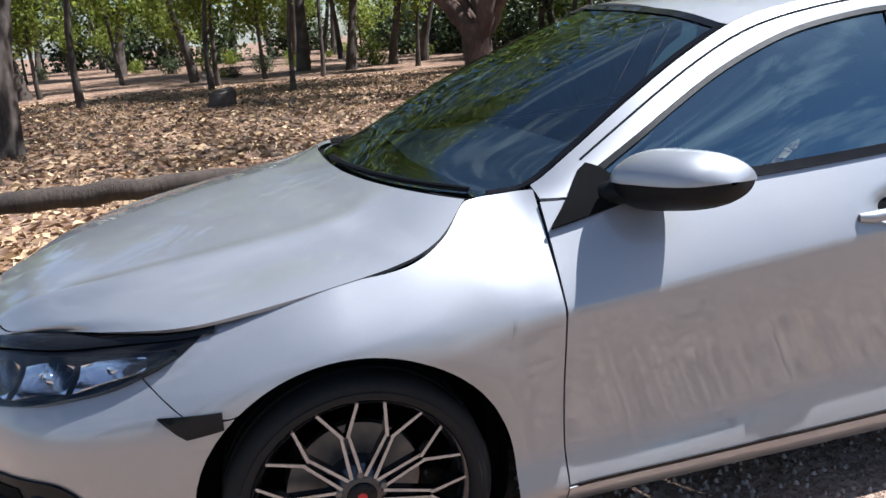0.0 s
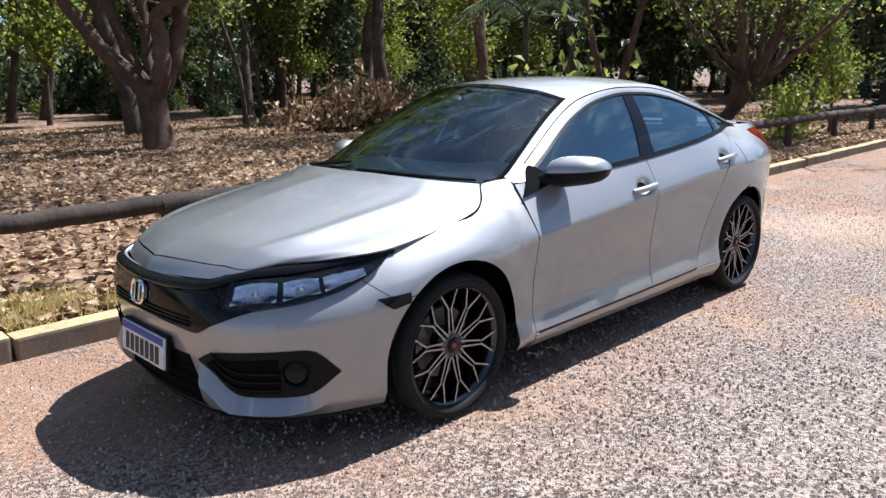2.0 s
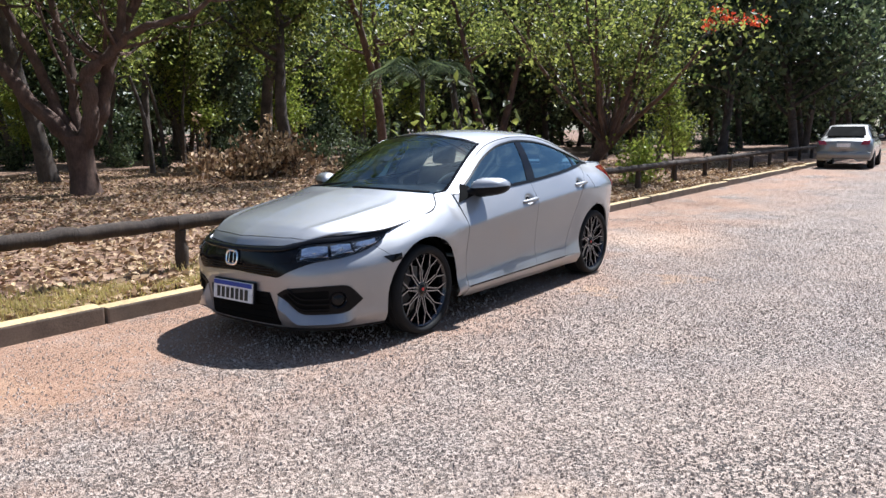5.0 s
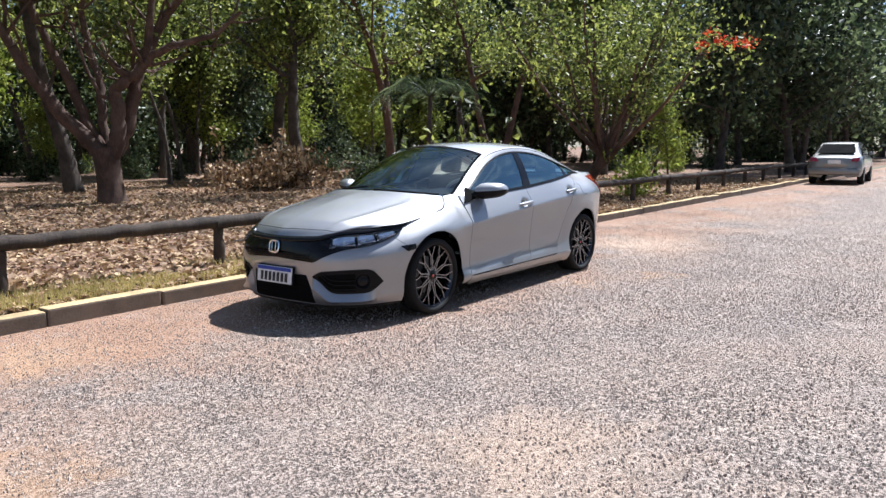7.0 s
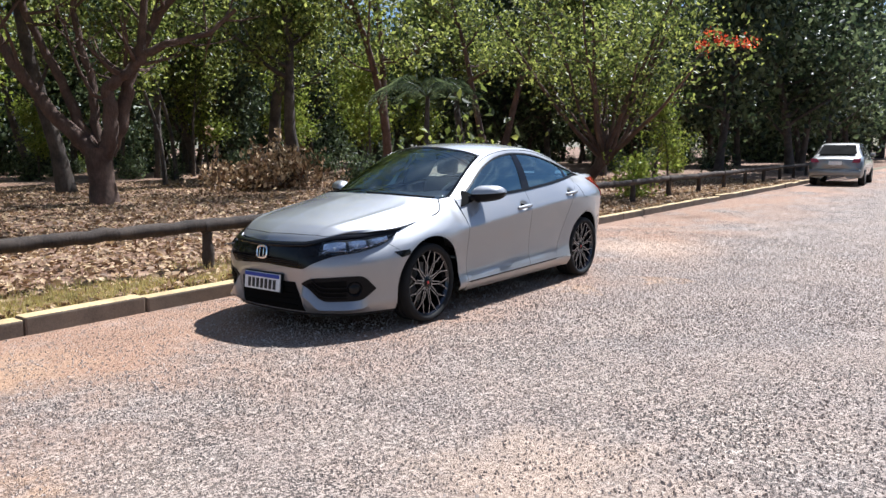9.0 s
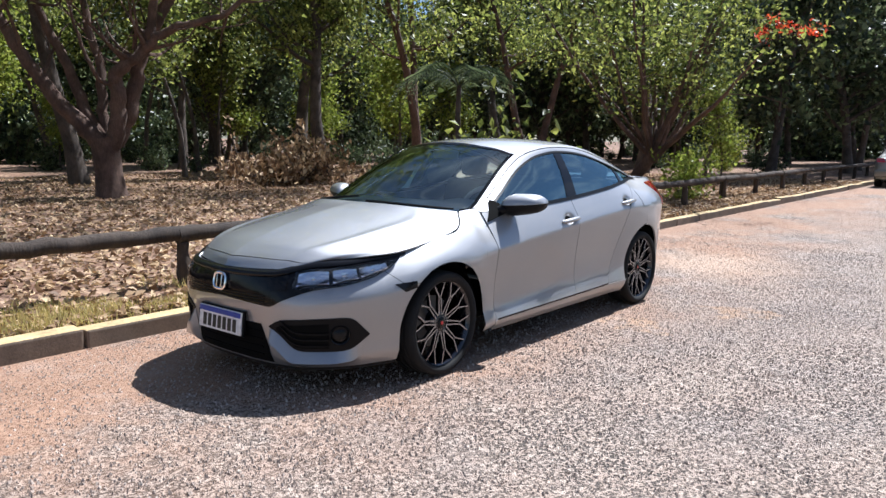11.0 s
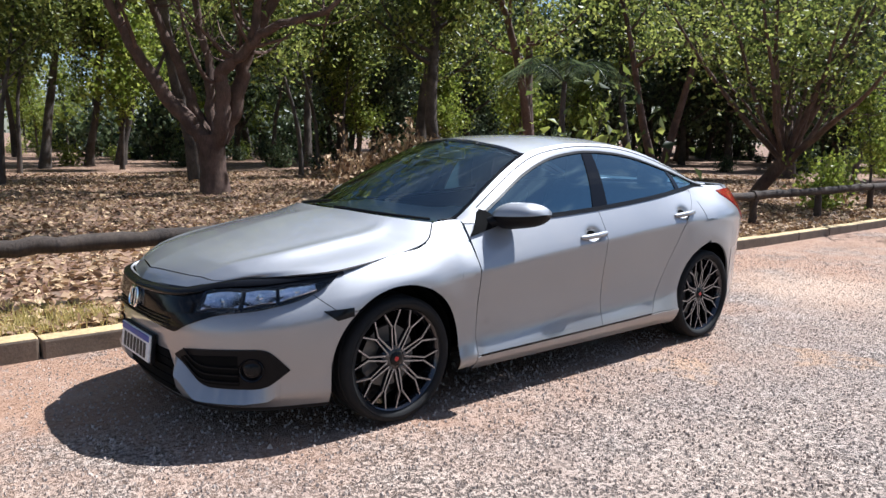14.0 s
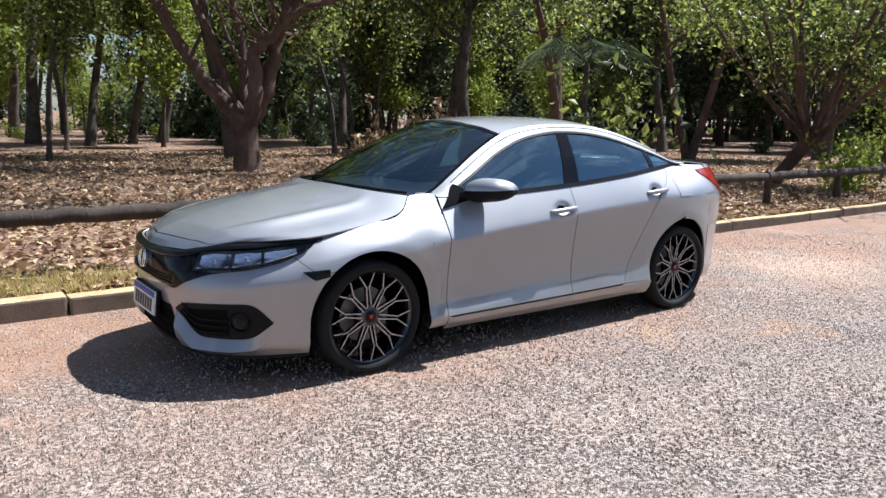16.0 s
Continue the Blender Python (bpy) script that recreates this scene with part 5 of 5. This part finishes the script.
# young palm with feathered fronds
palm = empty("palm")
bm = bmesh.new()
tube(bm, [(0, 0, -0.1), (0.02, 0.02, 0.9), (0.0, 0.05, 1.8), (0.03, 0.04, 2.5)], [0.09, 0.07, 0.06, 0.05], 8)
smooth(part("trunk", bm, BARK, palm), 70)
for k in range(13):
    q = 2 * math.pi * k / 13 + rng.uniform(-0.2, 0.2)
    rise, reach = rng.uniform(0.5, 1.1), rng.uniform(1.2, 1.8)
    way, side = Vector((math.cos(q), math.sin(q), 0)), Vector((-math.sin(q), math.cos(q), 0))
    spine = [Vector((0.03, 0.04, 2.45)) + way * (reach * v) + Vector((0, 0, rise * 1.9 * v * (1 - v) + 0.15 * v - 0.5 * v**3)) for v in np.linspace(0, 1, 28)]
    bm = tube(bmesh.new(), spine, list(np.linspace(0.014, 0.004, 28)), 4)
    for i in range(4, 28):
        ln = 0.42 * math.sin(math.pi * (0.12 + 0.82 * i / 28))
        for sd in (-1, 1):
            p = spine[i]
            tip = p + side * sd * ln * 0.8 + way * ln * 0.5 + Vector((0, 0, -0.45 * ln + rng.normal() * 0.03))
            mid = (p + tip) / 2 + Vector((0, 0, 0.05 * ln))
            a, b = mid + way * 0.012, mid - way * 0.012
            bm.faces.new([bm.verts.new(c) for c in (p, a, tip)])
            bm.faces.new([bm.verts.new(c) for c in (p, tip, b)])
    part("frond", bm, DARKLEAF, palm)
stand(palm, 9.8, 6.8, 0, 1.0, "young palm with drooping feathered green fronds", "palm")

# heap of cut dry brush
heap = empty("brush_pile")
bm = bmesh.new()
tips = []
for k in range(150):
    a, d = rng.uniform(0, 2 * math.pi), rng.uniform(0, 1.6)
    p = (math.cos(a) * d * 1.2, math.sin(a) * d * 0.7, rng.uniform(0, 0.35))
    tips += limb(bm, p, (rng.normal(), rng.normal(), rng.uniform(0.1, 0.9)), rng.uniform(0.5, 1.2), 0.014, rng, n=4, sides=4, up=0.0)[1:]
smooth(part("brushwood", bm, BARK, heap), 70)
S = np.array([tuple(p) for p in tips])
S[:, 2] = np.clip(S[:, 2], 0.05, 1.3)
part("withered_foliage", leaves("withered_foliage", S[rng.integers(0, len(S), 3400)], (0.08, 0.19), rng, 0.08), DRYLEAF, heap)
heap.matrix_basis = pose(10.8, 13.6, height(10.8, 13.6)) @ Matrix.Diagonal((1.05, 1.05, 1.4, 1))
tagged(heap, "heap of cut dry branches and withered leaves", "brush pile")

# red blossom high in the trees on the right
bl = empty("flowering_branch")
bm = bmesh.new()
lp = []
for dx, dy, dz in ((0.1, 0.45, 0.3), (0.0, -0.05, -0.02), (0.1, -0.45, -0.05), (0.0, 0.6, -0.1), (0.1, 0.25, 0.05)):
    tube(bm, [(0.3, 0.9, -0.35), (0.2, 0.5 + dy * 0.4, -0.2), (dx, dy, dz)], [0.012, 0.009, 0.006], 5)
    lp += [Vector((dx, dy, dz)) + Vector(rng.normal(0, 1, 3) * (0.12, 0.12, 0.07)) for k in range(16)]
tube(bm, [(0.3, 0.9, -0.35), (0.4, 1.3, -1.0), (0.5, 1.8, -2.2), (0.5, 2.1, -3.4), (0.5, 2.2, -4.3)], [0.02, 0.03, 0.04, 0.06, 0.08], 6)
smooth(part("branch", bm, BARK, bl), 70)
S = np.array([tuple(p) for p in lp])
part("blossom", leaves("blossom", S[rng.integers(0, len(S), 330)], (0.06, 0.13), rng, 0.05), FLOWER, bl)
bl.matrix_basis = pose(17.3, 2.1, 4.26)
tagged(bl, "slender branch with clusters of red blossom", "tree branch")

# low dark stump and a fallen branch among the leaves
bm = bmesh.new()
tube(bm, [(0, 0, -0.1), (0.02, 0, 0.12), (0.03, 0.01, 0.26), (0.02, 0.0, 0.31)], [0.36, 0.30, 0.27, 0.2], 14)
for v in bm.verts:
    v.co += Vector((noise.noise(v.co * 4), noise.noise(v.co * 4 + Vector((3, 0, 0))), 0.4 * noise.noise(v.co * 5))) * 0.06
stump = smooth(part("tree_stump", bm, BARK), 50)
stump.matrix_basis = pose(-0.45, 14.4, height(-0.45, 14.4))
tagged(stump, "low dark weathered stump among dry leaves", "tree stump")
for k in range(14):
    x, y = rng.uniform(-5, 12), rng.uniform(3.2, 15)
    bm = bmesh.new()
    a = rng.uniform(0, 2 * math.pi)
    limb(bm, (0, 0, 0.03), (math.cos(a), math.sin(a), 0), rng.uniform(0.5, 1.6), rng.uniform(0.008, 0.022), rng, n=6, sides=5, up=0.0, sweep=0.12)
    for v in bm.verts:
        v.co.z = max(0.0, min(0.08, v.co.z))
    tw = smooth(part("fallen_branch", bm, BARK), 60)
    tw.matrix_basis = pose(x, y, height(x, y) + 0.005)
    tagged(tw, "thin dry fallen branch on the leaf litter", "branch", "fallen branches")

# ---- fallen leaves, grass and twigs ----
rng = np.random.default_rng(55)
n = 95000
d = rng.uniform(0, 1, n) ** 1.9
X = -7 + 32 * rng.uniform(0, 1, n)
Y = 1.55 + 20 * d
Z = np.array([height(x, y) for x, y in zip(X, Y)]) + rng.uniform(0.0, 0.035, n)
lit = part("leaf_litter", leaves("leaf_litter", np.stack([X, Y, Z], 1), (0.04, 0.125), rng, 0.004, 0.65), DRYLEAF)
tagged(lit, "brown and tan dry leaves strewn over the ground", "leaf litter", kind="stuff")
n = 34000
X = -9 + 14.5 * rng.uniform(0, 1, n)
Y = 1.52 + np.abs(rng.normal(0, 0.45, n))
patchy = np.array([noise.noise((x * 0.9, y * 1.2, 9)) for x, y in zip(X, Y)])
keep = patchy > -0.12
X, Y = X[keep], Y[keep]
n = len(X)
H = rng.uniform(0.04, 0.12, n)
A = rng.uniform(0, 2 * np.pi, n)
base = np.stack([X, Y, np.full(n, 0.09)], 1)
side = np.stack([np.cos(A), np.sin(A), 0 * A], 1) * 0.006
tip = base + np.stack([rng.normal(0, 0.03, n), rng.normal(0, 0.03, n), H], 1)
V = np.stack([base - side, base + side, tip], 1).reshape(-1, 3)
me = bpy.data.meshes.new("grass")
me.from_pydata(V.tolist(), [], (np.arange(n * 3).reshape(-1, 3)).tolist())
gr = part("grass", me, GRASS)
tagged(gr, "short dry yellowish grass along the kerb", "grass", kind="stuff")
# small stones and crumbs along the gutter
n = 2600
X = -8 + 30 * rng.uniform(0, 1, n)
Y = 1.30 - np.abs(rng.normal(0, 0.55, n))
keep = Y > -4
X, Y = X[keep], Y[keep]
bm = bmesh.new()
octa = [Vector(v) for v in ((1, 0, 0), (-1, 0, 0), (0, 1, 0), (0, -1, 0), (0, 0, 1), (0, 0, -0.6))]
faces = ((0, 2, 4), (2, 1, 4), (1, 3, 4), (3, 0, 4), (2, 0, 5), (1, 2, 5), (3, 1, 5), (0, 3, 5))
for x, y in zip(X, Y):
    r = 0.003 + 0.007 * rng.uniform() ** 3
    vs = [bm.verts.new(Vector((x, y, r * 0.3)) + v * r * rng.uniform(0.6, 1.2)) for v in octa]
    for f in faces:
        bm.faces.new([vs[i] for i in f])
PEBBLE = plain("loose_stone", (0.3, 0.24, 0.2), 0.9, 0, 90, 0.4, 0.2)
tagged(part("loose_gravel", bm, PEBBLE), "small loose stones and crumbs along the gutter", "gravel", kind="stuff")


# proud chips of the road's worn surface
n = 56000
X, Y = rng.uniform(-5.0, 7.5, n), rng.uniform(-4.6, 1.3, n)
keep = rng.uniform(0, 1, n) < np.clip(1.1 - np.hypot(X + 1.5, Y + 2.2) / 9, 0.2, 1)
X, Y = X[keep], Y[keep]
n = len(X)
R = rng.uniform(0.004, 0.011, n)
Q = rng.uniform(0, 2 * np.pi, n)
ring = [np.stack([X + R * rng.uniform(0.7, 1.2, n) * np.cos(Q + a), Y + R * rng.uniform(0.7, 1.2, n) * np.sin(Q + a), np.full(n, -0.009)], 1) for a in (0, 1.57, 3.14, 4.71)]
cap = [np.stack([X + 0.45 * R * np.cos(Q + a), Y + 0.45 * R * np.sin(Q + a), R * rng.uniform(0.15, 0.6, n)], 1) for a in (0.3, 3.4)]
V = np.stack(ring + cap, 1).reshape(-1, 3)
F = np.concatenate([np.arange(n)[:, None] * 6 + np.array([t]) for t in ((0, 1, 4), (1, 5, 4), (1, 2, 5), (2, 3, 5), (3, 0, 4), (3, 4, 5))], 0)
me = bpy.data.meshes.new("road_chips")
me.from_pydata(V.tolist(), [], F.tolist())
CHIPS = Nodes("stone_chips")
CHIPS = CHIPS.put(CHIPS.ramp(CHIPS.add("NewGeometry").outputs["Random Per Island"], (0.0, (0.23, 0.18, 0.145)), (0.5, (0.36, 0.285, 0.235)), (1.0, (0.5, 0.41, 0.34))), 0.85)
tagged(part("road_chips", me, CHIPS), "worn grey and pinkish stone chips in the asphalt", "stone chips", kind="stuff")


# ---- the other parked sedan, further up the road, seen from behind ----
def far_car():
    c = empty("distant_car")
    tagged(c, "pale silver older sedan parked further along the road", "car")
    prof = spline([(0, 0.10, 0.62), (0.05, 0.0, 0.86), (0.35, 0.02, 0.98), (0.75, 0.10, 1.02), (3.3, 0.12, 0.98), (4.2, 0.16, 0.80), (4.4, 0.25, 0.55)])
    rows = []
    for x in np.linspace(0, 4.4, 45):
        end = min(1, x / 0.25) ** 0.5 if x < 0.25 else min(1, (4.4 - x) / 0.4) ** 0.5
        w = 0.85 * (0.82 + 0.18 * end)
        zt = prof(x)[1]
        half = [(0.60 * w, 0.24), (0.93 * w, 0.28), (0.985 * w, 0.42), (w, 0.62), (0.97 * w, zt - 0.12), (0.90 * w, zt - 0.03), (0.75 * w, zt), (0.3 * w, zt + 0.015), (0, zt + 0.018)]
        xx = x - (0.06 * end if x < 0.3 else 0)
        rows.append([(xx, -y, z) for y, z in half] + [(xx, y, z) for y, z in half[-2::-1]])
    body = smooth(part("body", sheet([[(r[0][0] + 0.02, 0, 0.6)] * 17 for r in rows[:1]] + rows + [[(4.4, 0, 0.5)] * 17]), SILVER2, c), 45)
    roofp = spline([(0.45, 0.99), (0.75, 1.16), (1.05, 1.36), (1.35, 1.44), (2.2, 1.46), (2.7, 1.38), (3.3, 1.0)])
    rows = []
    for x in np.linspace(0.45, 3.3, 30):
        zr = roofp(x)
        k = (zr - 0.97) / 0.49
        half = [(0.76, 0.965), (0.74 - 0.10 * k, 0.97 + (zr - 0.97) * 0.6), (0.66 - 0.12 * k + 0.02, zr - 0.02), (0.40, zr + 0.005), (0, zr + 0.012)]
        rows.append([(x, -y, z) for y, z in half] + [(x, y, z) for y, z in half[-2::-1]])
    smooth(part("cabin_roof", sheet(rows), SILVER2, c), 50)

    def patch(nm, pts, m, lab="", out=(0, 0, 0)):
        b = bmesh.new()
        b.faces.new([b.verts.new(Vector(p) + Vector(out)) for p in pts])
        ext = bmesh.ops.extrude_face_region(b, geom=b.faces[:])
        bmesh.ops.translate(b, vec=(0.015, 0, 0), verts=[v for v in ext["geom"] if isinstance(v, bmesh.types.BMVert)])
        return part(nm, b, m, c, lab)

    patch("rear_screen", [(0.50, -0.60, 1.035), (0.50, 0.60, 1.035), (0.98, 0.50, 1.345), (0.98, -0.50, 1.345)], LINER, "dark rear window", (-0.05, 0, 0.045))
    for s in (-1, 1):
        for pts in ([(0.95, 0.755, 1.01), (1.60, 0.76, 1.01), (1.60, 0.69, 1.33), (1.2, 0.69, 1.31)], [(1.66, 0.76, 1.01), (2.75, 0.76, 1.01), (2.45, 0.70, 1.30), (1.66, 0.69, 1.33)]):
            b2 = bmesh.new()
            b2.faces.new([b2.verts.new((x, s * (y + 0.012), z)) for x, y, z in pts])
            part("side_window", b2, GLOSSBLACK, c, "dark side window")
        patch("tail_lamp", [(0.0, s * 0.50, 0.80), (0.0, s * 0.74, 0.80), (0.04, s * 0.77, 0.93), (0.04, s * 0.56, 0.93)], REDLENS, "red tail lamp", (-0.055, 0, 0))
        b = block(bmesh.new(), 2.55, 2.75, min(s * 0.82, s * 0.98), max(s * 0.82, s * 0.98), 0.98, 1.10, 0.03)
        part("door_mirror", b, SILVER2, c)
    patch("number_plate", [(0, -0.20, 0.72), (0, 0.20, 0.72), (0, 0.20, 0.84), (0, -0.20, 0.84)], WHITE, "pale number plate", (-0.075, 0, 0))
    b = block(bmesh.new(), -0.10, 0.05, -0.80, 0.80, 0.34, 0.56, 0.04)
    smooth(part("bumper", b, SILVER2, c), 60)
    for wx in (0.85, 3.45):
        for s in (-1, 1):
            b = lathe(bmesh.new(), [(0.02, -0.09), (0.19, -0.085), (0.2, -0.1), (0.28, -0.1), (0.305, -0.07), (0.305, 0.07), (0.28, 0.1), (0.02, 0.1)], 28)
            bmesh.ops.translate(b, vec=(wx, s * 0.76, 0.303), verts=b.verts)
            w = smooth(part("wheel", b, RUBBER, c), 40)
            b = lathe(bmesh.new(), [(0.001, -0.095), (0.06, -0.1), (0.19, -0.092), (0.19, -0.08)], 20)
            if s == 1:
                bmesh.ops.scale(b, vec=(1, -1, 1), verts=b.verts)
            bmesh.ops.translate(b, vec=(wx, s * 0.76, 0.303), verts=b.verts)
            smooth(part("hub_cap", b, STEEL, w), 40)
    return c


far = far_car()
far.matrix_basis = pose(23.9, 0.25, 0.0, 0, 0, 3)
